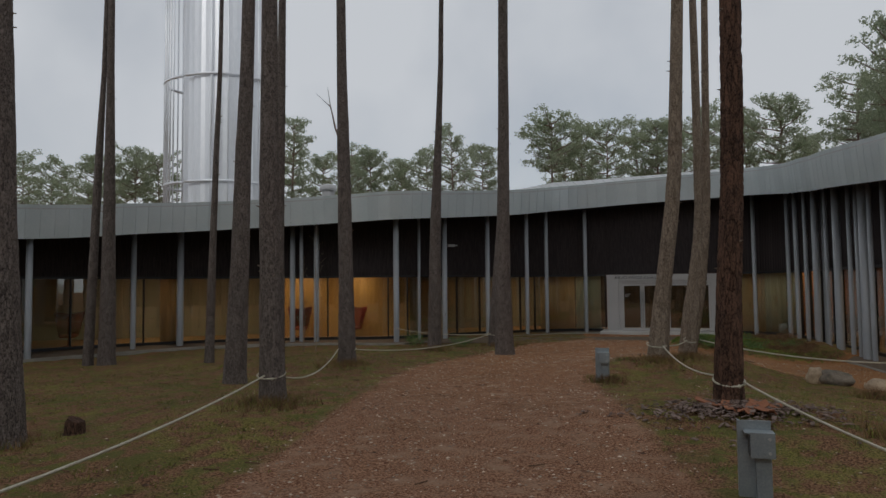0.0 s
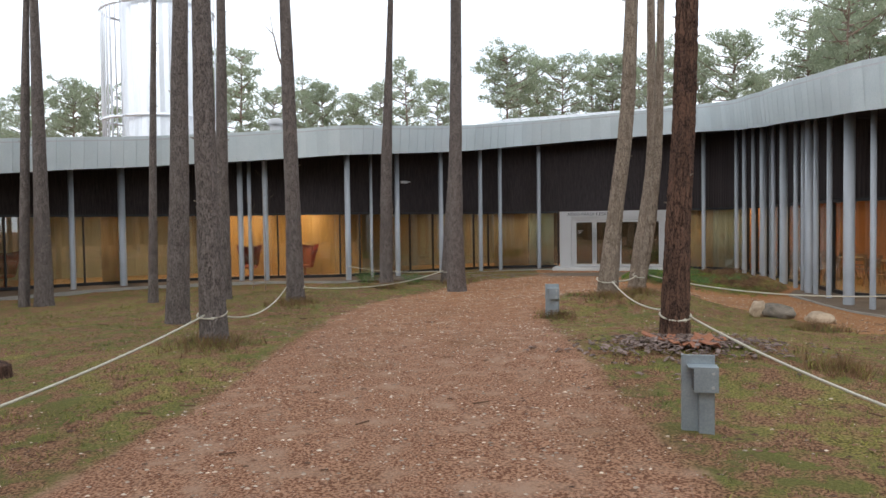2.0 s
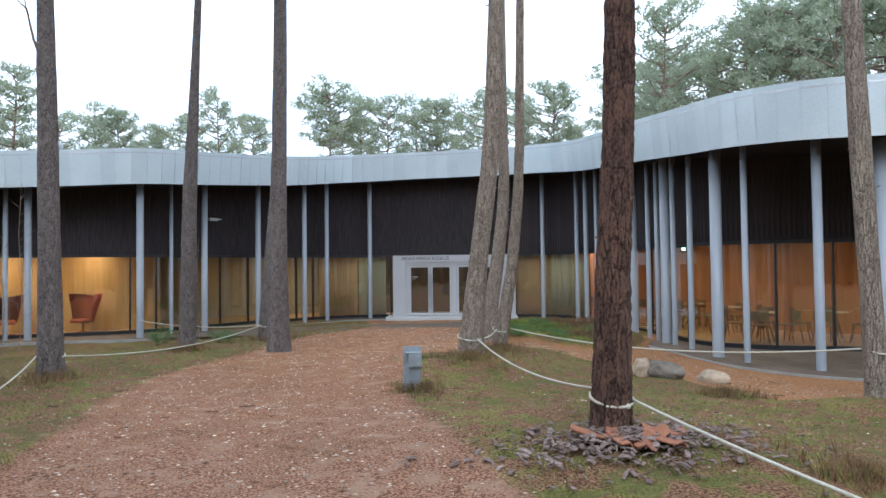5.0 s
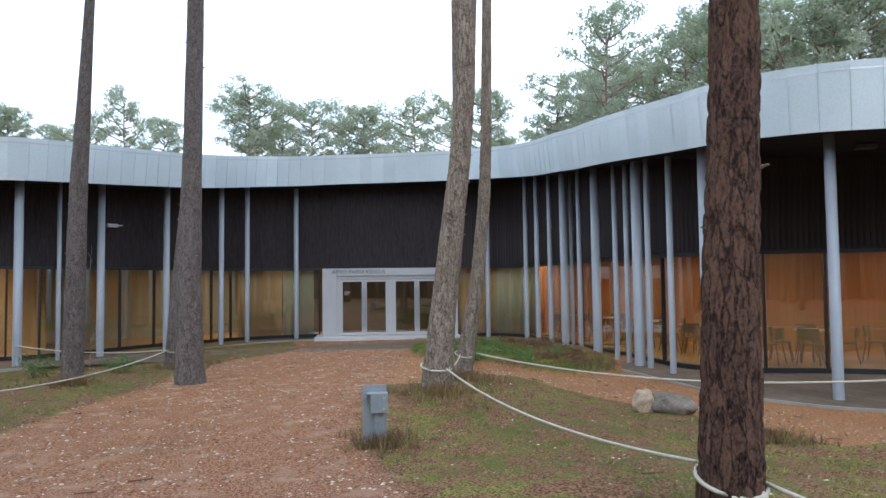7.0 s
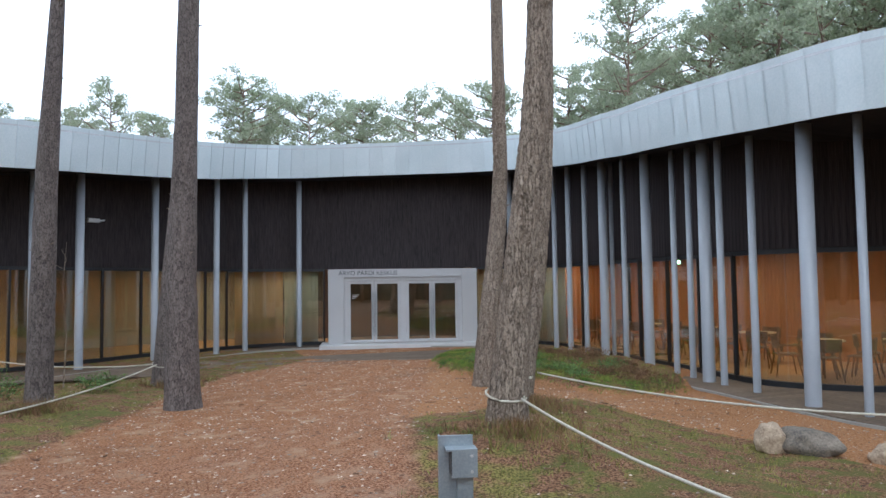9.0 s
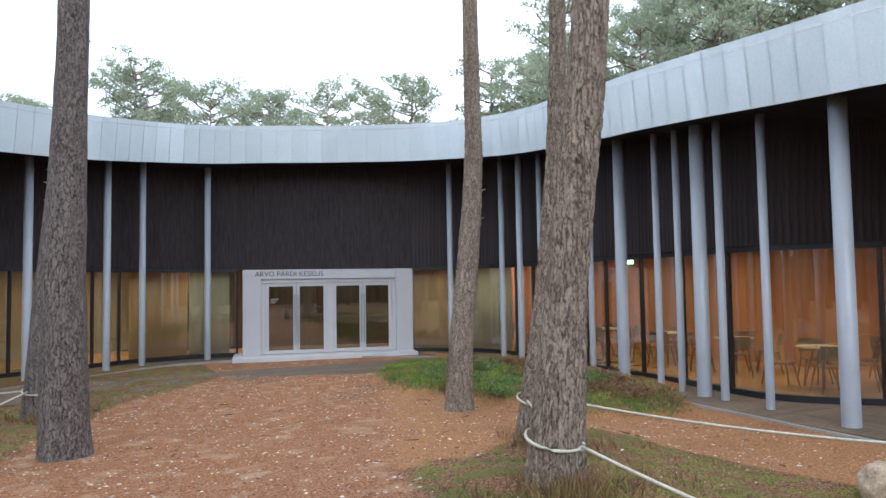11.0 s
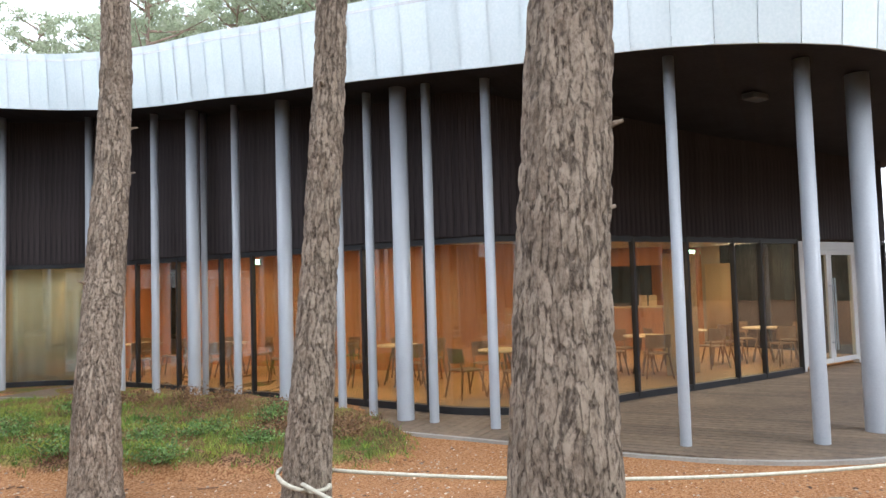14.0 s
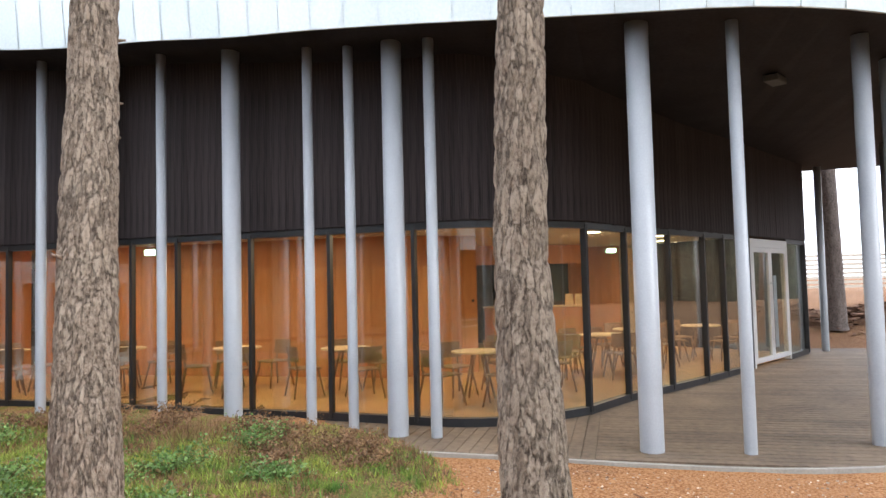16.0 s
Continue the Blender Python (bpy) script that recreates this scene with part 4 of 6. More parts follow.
TREES = {
    "pine standing at the inner edge of the gravel path": ((0.88, 20.25), [(-0.03, 0.01, 0.05, 0.238), (-0.06, 0.02, 2.02, 0.223), (0.0, -0.0, 4.48, 0.171), (0.04, -0.01, 6.99, 0.156)], M_BARK_GREY),
    "pine with loose red bark and fallen flakes round its foot": ((3.95, 9.43), [(-0.01, 0.0, 0.51, 0.167), (0.04, -0.0, 1.87, 0.151), (0.11, -0.01, 3.14, 0.138), (0.15, -0.01, 4.39, 0.136)], M_BARK_RED),
    "thick pine with deep plated bark and a rope round it": ((4.22, 15.66), [(0, 0, .4, .205), (.16, 0, 1.87, .165), (.38, -.05, 3.6, .152), (.47, -.06, 4.6, .145)], M_BARK),
    "leaning pine tied to its neighbour by a rope": ((5.31, 17.6), [(0, 0, .32, 0.142), (.35, .1, 1.85, 0.118), (.51, .08, 3.4, 0.105), (.55, .05, 4.5, 0.095)], M_BARK),
    "crooked pine growing out of the green mound": ((5.82, 20.1), [(0, 0, .2, .185), (.12, .12, 1.1, .172), (.3, .26, 1.95, .165), (.48, .38, 3.0, .15), (.56, .43, 3.7, .14), (.58, .45, 4.3, .13), (.58, .47, 5.1, .125)], M_BARK),
    "pine with a rope tied low round its trunk": ((-2.69, 16.3), [(-0.04, -0.0, 0.24, 0.191), (-0.06, -0.0, 2.09, 0.169), (-0.1, -0.01, 4.7, 0.152), (-0.15, -0.01, 7.28, 0.118)], M_BARK_GREY),
    "grey pine beside the path with a rope round it": ((-2.34, 10.28), [(-0.0, -0.0, 0.33, 0.180), (-0.05, -0.0, 2.06, 0.152), (-0.07, -0.0, 3.7, 0.145), (-0.07, -0.0, 5.32, 0.124)], M_BARK_GREY),
    "straight grey pine on the mossy ground": ((-4.47, 13.92), [(0.0, 0.0, 0.11, 0.208), (0.1, 0.01, 2.66, 0.179), (0.16, 0.01, 4.89, 0.158), (0.23, 0.01, 6.55, 0.139)], M_BARK_GREY),
    "slender young pine near the west wing": ((-7.14, 18.57), [(-0.01, -0.0, 0.05, 0.118), (0.06, 0.0, 2.9, 0.094), (0.15, 0.01, 5.89, 0.076), (0.24, 0.01, 8.12, 0.059)], M_BARK_GREY),
    "pine in front of the west glass wall": ((-5.17, 18.25), [(0.05, -0.0, 0.16, 0.183), (0.07, -0.0, 3.21, 0.154), (0.15, -0.01, 7.04, 0.114)], M_BARK_GREY),
    "tall pine far out on the moss": ((-10.0, 18.4), [(-0.02, -0.0, 0.03, 0.211), (-0.01, -0.0, 2.92, 0.173), (-0.02, -0.0, 5.92, 0.136), (-0.03, -0.0, 8.15, 0.099)], M_BARK_GREY),
    "thin pine leaning towards a thicker one": ((-10.6, 18.45), [(-0.01, -0.0, 0.05, 0.125), (0.11, 0.01, 2.93, 0.114), (0.23, 0.01, 5.94, 0.103), (0.33, 0.02, 8.18, 0.068)], M_BARK_GREY),
    "slim pine before the timber cladding": ((-1.22, 21.1), [(-0.05, -0.0, 0.34, 0.177), (0.02, 0.0, 3.78, 0.161), (0.16, 0.01, 7.12, 0.096), (0.23, 0.01, 8.78, 0.080)], M_BARK_GREY),
    "broad pine close to the start of the path": ((-4.95, 8.16), [(-0.05, -0.01, 0.05, 0.232), (-0.14, -0.02, 2.83, 0.189), (-0.19, -0.02, 4.25, 0.175), (-0.24, -0.03, 5.7, 0.168)], M_BARK_GREY),
    "reddish slim pine beside the porch corner": ((9.2, 12.0), [(-0.01, 0.0, 0.17, 0.143), (-0.07, 0.02, 1.68, 0.139), (-0.16, 0.03, 3.68, 0.143), (-0.23, 0.05, 5.7, 0.119)], M_BARK),
    "dark pine where two ropes end behind the path": ((0.43, 23.3), [(0, 0, .08, 0.190), (.16, 0, 2.3, 0.171), (.38, 0, 4.8, 0.152), (.44, 0, 6.5, 0.133)], M_BARK_GREY),
    "grey pine standing on the bank beyond the porch": ((23.9, 11.5), [(0, 0, 1.0, .27), (.05, 0, 3, .24), (.12, 0, 6, .2)], M_BARK_GREY),
}
NEAR = {"thick pine with deep plated bark and a rope round it", "leaning pine tied to its neighbour by a rope", "crooked pine growing out of the green mound", "pine with loose red bark and fallen flakes round its foot"}
for k, (label, (base, line, m)) in enumerate(TREES.items()):
    near = label in NEAR
    pine(base, line, label, m, 110 if near else 30, seed=k + 1, height=18.5 + (k * 37 % 5) * 0.4, detail=0.024 if near else 0.12)

for tree in [o for o in scene.objects if o.name.startswith("pine_tree")]:
    if (tree.location.xy - Vector((-2.69, 16.3))).length < 0.1:
        for pts_, rad_ in (([(-.1, 0, 5.1), (-.32, .02, 5.7), (-.42, .0, 6.2), (-.78, .03, 6.55)], [.03, .022, .016, .006]), ([(-.42, .0, 6.15), (-.5, .0, 6.7)], [.012, .004])):
            bm = bmesh.new()
            tube(bm, pts_, rad_, 6)
            part("dead_branch", bm, M_ORANGEBARK, tree)


def sapling(x, y, h, seed):
    rnd = random.Random(seed)
    s = empty("bare_sapling", pose(x, y, floor_z(x, y) - 0.02), label="thin leafless sapling on the moss before the glass", category="sapling", group="bare saplings")
    bm = bmesh.new()
    tube(bm, [(0, 0, 0), (.04, .02, h * .35), (-.03, .0, h * .7), (.02, .03, h)], [.016, .012, .008, .003], 6)
    part("stem", bm, M_BARK, s)
    for k in range(16):
        z = h * (.2 + .75 * k / 16)
        a, ln = rnd.uniform(0, 6.283), rnd.uniform(.25, .75) * (1.1 - z / h * .6)
        e = (ln * math.cos(a), ln * math.sin(a), z + ln * .8)
        bm = bmesh.new()
        tube(bm, [(0, 0, z), (e[0] * .55, e[1] * .55, z + ln * .35), e], [.006, .004, .002], 4)
        tube(bm, [(e[0] * .55, e[1] * .55, z + ln * .35), (e[0] * .9, e[1] * .4, z + ln * .7)], [.004, .0015], 4)
        part("twig", bm, M_BARK, s)


sapling(-5.3, 22.4, 4.2, 1)
sapling(-1.4, 24.1, 2.9, 2)
sapling(-5.9, 23.0, 3.2, 3)

# ---- ropes ----
def rope(points, sag=0.0, label="pale natural rope hung between the pines"):
    pts = [Vector(p) for p in points]
    out = []
    for a, b in zip(pts, pts[1:]):
        n = max(2, int((b - a).length / 0.12))
        for i in range(n):
            t = i / n
            q = a.lerp(b, t)
            q.z -= sag * 4 * t * (1 - t)
            g = floor_z(q.x, q.y) + 0.03
            q.z = max(q.z, g)
            out.append(q)
    out.append(pts[-1])
    bm = bmesh.new()
    tube(bm, out, 0.0135, 6)
    part("rope", bm, M_ROPE, None, label, smooth=True, category="rope", group="ropes along the path")


def rope_loop(x, y, z, r, tilt=0.05):
    bm = bmesh.new()
    tube(bm, [(x + (r + 0.012) * math.cos(a), y + (r + 0.012) * math.sin(a), z + tilt * math.sin(a)) for a in (2 * math.pi * k / 28 for k in range(29))], 0.0135, 6, False)
    part("rope_loop", bm, M_ROPE, None, "loop of pale rope tied round a pine trunk", smooth=True, category="rope", group="rope loops on the trunks")
    bm = bmesh.new()
    bmesh.ops.create_icosphere(bm, subdivisions=1, radius=0.03, matrix=pose(x + 0.4 * r, y - 0.95 * r, z - tilt))
    part("rope_knot", bm, M_ROPE, None, "knot in a pale rope", smooth=True, category="rope", group="rope knots")


LOOPS = {"H": (-2.37, 10.29, .74, .192), "F": (-2.73, 16.33, .58, .19), "G2": (0.46, 23.3, .48, .2), "T1": (4.24, 15.66, .74, .212), "T2": (5.38, 17.63, .68, .142), "R": (3.96, 9.44, .78, .178), "S": (9.2, 11.99, .74, .155)}
for x, y, z, r in LOOPS.values():
    rope_loop(x, y, z, r)
rope([(-2.55, 1.2, .72), (-2.4, 10.08, .74)], 0.2)
rope([(-2.2, 10.4, .68), (-2.9, 16.15, .60)], 0.22)
rope([(-2.55, 16.25, .58), (0.33, 23.13, .48)], 0.20)
rope([(0.36, 23.47, .46), (-3.3, 25.95, .50)], 0.12)
rope([(4.35, 15.45, .73), (5.3, 17.6, .68)], 0.06)
rope([(4.3, 15.4, .72), (4.0, 9.78, .80)], 0.16)
rope([(4.1, 9.36, .78), (5.0, 1.2, .78)], 0.22)
rope([(5.6, 17.6, .68), (9.1, 12.12, .74)], 0.22)
rope([(9.3, 11.9, .74), (13.5, 8.5, .6)], 0.2)
for px, py in ((-2.57, 1.1), (5.02, 1.1), (13.6, 8.45)):
    bm = bmesh.new()
    tube(bm, [(0, 0, 0), (0, 0, .8), (0, 0, .83)], [.04, .038, .03], 12)
    part("rope_stake", bm, M_BARK, None, "short wooden stake holding the rope", category="stake", group="rope stakes").location = (px, py, floor_z(px, py) - 0.02)

# ---- bollards ----
def bollard(x, y, turn):
    z = floor_z(x, y)
    b = empty("bollard_light", pose(x, y, z - 0.02, 0, 0, turn), label="grey steel plate bollard with a boxed path light", category="bollard", group="path lights")
    bm = bmesh.new()
    box(bm, -0.125, 0.125, 0.0, 0.012, 0, 0.64, 0.002)
    box(bm, -0.125, -0.113, 0.012, 0.05, 0, 0.64)
    part("back_plate", bm, M_STEEL, b)
    bm = bmesh.new()
    box(bm, 0.0, 0.115, -0.06, -0.001, 0, 0.37, 0.003)
    part("post", bm, M_STEEL, b)
    bm = bmesh.new()
    box(bm, -0.085, 0.135, -0.135, -0.001, 0.555, 0.567)
    box(bm, 0.123, 0.135, -0.135, -0.001, 0.37, 0.555)
    box(bm, -0.045, 0.123, -0.135, -0.123, 0.37, 0.555)
    box(bm, -0.045, 0.123, -0.123, -0.001, 0.37, 0.38)
    part("lamp_box", bm, M_STEEL, b)
    bm = bmesh.new()
    box(bm, -0.05, -0.04, -0.12, -0.01, 0.385, 0.55)
    part("lens", bm, M_DARKGREY, b)
    for zz in (0.41, 0.52):
        bm = bmesh.new()
        tube(bm, [(0.095, -0.137, zz), (0.095, -0.143, zz)], 0.012, 6)
        part("bolt", bm, M_PORTAL, b)


bollard(3.19, 6.03, -10)
bollard(2.82, 13.42, -12)

# ---- boulders, stump, bark ----
def boulder(name, x, y, sx, sy, sz, turn, material, label, seed):
    bm = bmesh.new()
    bmesh.ops.create_icosphere(bm, subdivisions=4, radius=1)
    for v in bm.verts:
        d = v.co.normalized()
        k = 1 + 0.26 * noise.noise(d * 1.5 + Vector((seed, 0, 0))) + 0.09 * noise.noise(d * 4 + Vector((0, seed, 0))) + 0.03 * noise.noise(d * 11)
        for q in range(5):
            face = Vector((math.sin(seed + q * 2.1), math.cos(seed * 1.7 + q * 1.3), 0.35 + 0.5 * math.sin(q * 2.7 + seed))).normalized()
            k = min(k, (0.86 + 0.03 * q) / max(0.2, d.dot(face)))
        flat = max(abs(d.x), abs(d.y), abs(d.z))
        v.co = Vector((d.x * sx, d.y * sy, d.z * sz)) * k * (1 - 0.15 * (1 - flat))
    part(name, bm, material, None, label, smooth=True, category="boulder", group="boulders on the moss").matrix_world = pose(x, y, floor_z(x, y) + sz * 0.5, 0, 0, turn)


boulder("boulder", 7.42, 14.72, .35, .22, .20, -48, M_STONE, "long grey granite boulder lying in the moss", 2)
boulder("boulder", 7.16, 14.93, .19, .19, .21, 20, M_STONE_L, "pale rounded boulder leaning on a grey one", 5)
boulder("boulder", 7.94, 14.03, .27, .18, .14, -35, M_STONE_L, "low pale boulder on the sandy ground", 9)

bm = bmesh.new()
tube(bm, [(0, 0, 0), (0, 0, .05), (0, 0, .19), (0.01, 0, .21)], [.16, .13, .12, .10], 18)
part("tree_stump", bm, M_BARK_RED, None, "small dark sawn stump in the moss", category="stump").location = (-4.45, 8.75, floor_z(-4.45, 8.75) - 0.02)



def flakes(name, count, cx, cy, rx, ry, lo, hi, material, label, heap=0.0, seed=0):
    """Loose curved flakes lying on the ground."""
    rnd = random.Random(seed)
    v, f = [], []
    for _ in range(count):
        a, d = rnd.uniform(0, 6.283), abs(rnd.gauss(0, 0.5))
        x, y = cx + rx * d * math.cos(a), cy + ry * d * math.sin(a)
        L, W = rnd.uniform(lo, hi), rnd.uniform(lo, hi) * 0.38
        t, tilt = rnd.uniform(0, 6.283), rnd.uniform(-0.35, 0.35)
        z = floor_z(x, y) + 0.02 + heap * math.exp(-d * d * 3) * rnd.random()
        o = len(v)
        m = pose(x, y, z, math.degrees(tilt), math.degrees(rnd.uniform(-.3, .3)), math.degrees(t))
        th = 0.008
        for zz in (0, th):
            for px, py, pz in ((-L / 2, -W / 2, 0), (0, -W / 2 * rnd.uniform(.8, 1.3), .012), (L / 2, -W / 2 * rnd.uniform(.3, 1), 0), (L / 2 * rnd.uniform(.8, 1.1), W / 2, 0), (0, W / 2, .012), (-L / 2, W / 2 * rnd.uniform(.3, 1), 0)):
                v.append(tuple(m @ Vector((px, py, pz + zz))))
        f += [(o, o + 5, o + 4, o + 1), (o + 1, o + 4, o + 3, o + 2), (o + 6, o + 7, o + 10, o + 11), (o + 7, o + 8, o + 9, o + 10)] + [(o + i, o + (i + 1) % 6, o + 6 + (i + 1) % 6, o + 6 + i) for i in range(6)]
    return obj(name, v, f, material, label=label, category="bark", kind="stuff")


flakes("bark_litter", 900, 4.0, 9.15, 1.5, 0.85, 0.03, 0.13, M_GREYBARK, "heap of fallen grey bark flakes round the red pine", 0.10, 4)
flakes("leaf_litter", 1500, 25.0, 10.5, 2.2, 4.5, 0.08, 0.3, M_LITTER, "brown fallen leaves covering the bank beyond the porch", 0.25, 8)
for k, (x, y, t, L, tilt) in enumerate(((3.86, 9.12, 80, .42, 28), (4.1, 9.06, 20, .34, 12), (4.18, 8.95, 110, .30, 22), (3.7, 9.2, 150, .36, 18), (4.0, 8.9, 60, .26, 8), (4.3, 9.18, 170, .30, 10))):
    bm = bmesh.new()
    ring = []
    for i in range(7):
        u = i / 6 - 0.5
        w = 0.095 * (1 - 1.6 * u * u) + 0.012 * math.sin(i * 2.3 + k)
        ring.append([bm.verts.new((u * L * 1.25, s * w, 0.03 * (1 - abs(s)) + 0.03 * u * u * 4 + zz)) for s, zz in ((-1, 0), (0, .01), (1, 0), (1, -.012), (0, -.006), (-1, -.012))])
    for a, b in zip(ring, ring[1:]):
        for i in range(6):
            bm.faces.new((a[i], b[i], b[(i + 1) % 6], a[(i + 1) % 6]))
    bm.faces.new(ring[0])
    bm.faces.new(ring[-1][::-1])
    part("bark_slab", bm, M_REDBARK, None, "curled slab of fresh red-brown bark fallen from the pine", category="bark", group="fallen bark slabs").matrix_world = pose(x, y, floor_z(x, y) + 0.07, tilt, -8, t)

# ---- interior ----
def wood_wall(name, line, z0, z1, label, material=M_WOODWALL):
    g = empty(name, pose(0, 0, 0), label=label, category="wall", kind="structure")
    strip("lining", [(p.x, p.y) for p in line], z0, z1, material, 0.1, 1, g)
    for i in range(0, len(line) - 1):
        p, d = (line[i] + line[i + 1]) / 2, (line[i + 1] - line[i])
        bm = bmesh.new()
        L = d.length / 2 - 0.003
        box(bm, -L, L, -0.018, -0.002, z0, z1, 0.003)
        part("board", bm, material, g).matrix_local = pose(p.x, p.y, 0, 0, 0, math.degrees(math.atan2(d.y, d.x)))
    return g


wood_wall("wall_cafe", resample([(15.3, 29.5), (15.2, 26), (15.15, 23), (15.12, 21.3)], 0.24), 0.02, 2.7, "orange oiled wood board wall at the back of the cafe")
wood_wall("wall_cafe_side", resample([(12.3, 29.6), (13.8, 29.8), (15.2, 29.6)], 0.24), 0.02, 2.7, "orange oiled wood side wall of the cafe")
wood_wall("wall_west_room", resample([(-9.0, 28.9), (-7.0, 28.9), (-5.4, 28.9), (-4.2, 29.2), (-3.4, 29.8)], 0.3), 0.02, 2.7, "orange wood wall behind the armchairs", M_OCHRE)
wood_wall("wall_far_west", resample([(-20, 26), (-16, 27.3), (-12, 29.5), (-8, 31.5), (-4, 33), (0, 35), (6, 37), (12, 36)], 0.6), 0.02, 2.7, "beige boarded wall deep inside the west wing", M_BEIGE)
# dark wall added behind the doors, its colour standing in for the dim lobby
strip("wall_lobby", [(3.4, 34.6), (7.5, 34.4), (10.5, 33.2)], 0.02, 2.7, mat("dim_lobby_backing", (0.055, 0.042, 0.036), (0.12, 0.08, 0.058), 3.0, 0.5, 0.05, 20, stretch=(4, 4, 0.4)), 0.1, 1, label="dark brown lobby backing added to keep the door panes dim", category="wall", kind="structure")
wood_wall("wall_cupboards", resample([(15.12, 21.3), (16.1, 19.97)], 0.3) + resample([(16.1, 19.97), (19.85, 20.75)], 0.3)[1:], 0.02, 2.7, "orange oiled wood cupboard wall running back to the kitchen")
for kx, ky in ((16.02, 20.02), (16.3, 19.96)):
    bm = bmesh.new()
    bmesh.ops.create_icosphere(bm, subdivisions=2, radius=0.03)
    part("knob", bm, M_BLACK, None, "small dark knob on the wooden cupboard wall", smooth=True, category="knob", group="cupboard knobs").location = (kx, ky, 1.4)
strip("wall_kitchen", [(19.9, 21.4), (22.6, 21.6), (22.7, 18.6)], 0.02, 2.7, M_DARKGREY, 0.12, 1, label="dark grey kitchen wall behind the counter", category="wall", kind="structure")
strip("wall_kitchen_head", [(19.85, 20.75), (20.9, 18.0)], 2.2, 2.7, M_WOODWALL, 0.12, 1, label="wooden panel above the kitchen opening", category="wall", kind="structure")
wood_wall("wall_beside_kitchen", resample([(22.6, 18.6), (22.2, 17.2)], 0.3), 0.02, 2.7, "brown wooden wall beside the kitchen")
strip("wall_porch_room", [(22.2, 17.2), (21.4, 15.0), (21.0, 14.6)], 0.02, 2.7, M_PLASTER, 0.12, 1, label="pale wall at the end of the cafe", category="wall", kind="structure")
shelf = empty("bottle_shelf", pose(22.3, 20.6, 1.6, 0, 0, -85), label="dark shelf with a row of bottles on the kitchen wall", category="shelf")
bm = bmesh.new()
box(bm, -0.6, 0.6, -0.02, 0.2, 0, 0.03, 0.003)
part("board", bm, M_BLACK, shelf)
for k in range(3):
    bt = empty("bottle", pose(22.2, 20.3 + 0.16 * k, 1.63), label="dark slim bottle standing on the kitchen shelf", category="bottle", group="bottles on the shelf")
    bm = bmesh.new()
    tube(bm, [(0, 0, 0), (0, 0, .2), (0, 0, .26), (0, 0, .33)], [.04, .04, .016, .015], 10)
    part("body", bm, M_BLACK, bt, smooth=True)

counter = empty("cafe_counter", pose(20.6, 19.3, 0.02, 0, 0, -87), label="wooden serving counter before the dark kitchen wall", category="counter")
bm = bmesh.new()
box(bm, -1.3, 1.3, -0.3, 0.3, 0, 1.08)
part("front", bm, M_WOODWALL, counter)
bm = bmesh.new()
box(bm, -1.34, 1.34, -0.34, 0.34, 1.08, 1.12, 0.005)
part("worktop", bm, M_TABLE, counter)
cm = empty("coffee_machine", pose(20.75, 20.25, 1.14, 0, 0, -75), label="small dark coffee machine on the counter", category="coffee machine")
bm = bmesh.new()
box(bm, -.16, .16, -.16, .16, 0, .05, .01)
box(bm, -.16, .16, .02, .16, .05, .34, .01)
box(bm, -.16, .16, -.16, .16, .26, .36, .01)
part("body", bm, M_BLACK, cm)
bm = bmesh.new()
box(bm, -.1, .1, -.165, -.161, .28, .34)
part("display", bm, glow("blue_display", (0.1, 0.25, 1.0), 2.0), cm)
for dx in (0, 0.24):
    bm = bmesh.new()
    box(bm, -.1, .1, 0, .012, 0, .28)
    part("menu_card", bm, M_TABLE, None, "pale menu card leaning on the counter", category="menu card", group="menu cards").matrix_world = pose(20.4, 18.45 - dx, 1.15, -12, 0, -87)


def cafe_table(x, y):
    t = empty("cafe_table", pose(x, y, 0.02), label="round birch-topped cafe table on splayed legs", category="table", group="tables of the cafe")
    bm = bmesh.new()
    tube(bm, [(0, 0, .705), (0, 0, .709), (0, 0, .727), (0, 0, .731)], [.385, .4, .4, .39], 36)
    part("tabletop", bm, M_TABLE, t)
    for k in range(4):
        a = radians(45 + 90 * k)
        bm = bmesh.new()
        tube(bm, [(.09 * math.cos(a), .09 * math.sin(a), .705), (.28 * math.cos(a), .28 * math.sin(a), 0)], [.022, .014], 8)
        part("leg", bm, M_CHAIR, t, smooth=True)
    return t


def chair(x, y, turn):
    c = empty("cafe_chair", pose(x, y, 0.02, 0, 0, turn), label="brown wooden cafe chair with a curved back", category="chair", group="chairs of the cafe")
    bm = bmesh.new()
    box(bm, -.21, .21, -.21, .21, .43, .455, .01)
    part("seat", bm, M_CHAIR, c)
    bm = bmesh.new()
    rows = []
    for i in range(9):
        u = (i / 8 - .5) * 2
        yy = .20 + .03 - .07 * u * u
        rows.append([bm.verts.new((u * .22, yy + d, z)) for d, z in ((0, .56), (.035, .80), (.053, .80), (.018, .56))])
    for a, b in zip(rows, rows[1:]):
        for i in range(4):
            bm.faces.new((a[i], b[i], b[(i + 1) % 4], a[(i + 1) % 4]))
    bm.faces.new(rows[0])
    bm.faces.new(rows[-1][::-1])
    part("backrest", bm, M_CHAIR, c)
    for sx in (-1, 1):
        for sy in (-1, 1):
            bm = bmesh.new()
            if sy > 0:
                tube(bm, [(sx * .24, .25, 0), (sx * .18, .18, .43), (sx * .18, .22, .60)], [.013, .018, .013], 8)
            else:
                tube(bm, [(sx * .24, -.24, 0), (sx * .17, -.16, .43)], [.013, .018], 8)
            part("leg", bm, M_CHAIR, c, smooth=True)
    return c


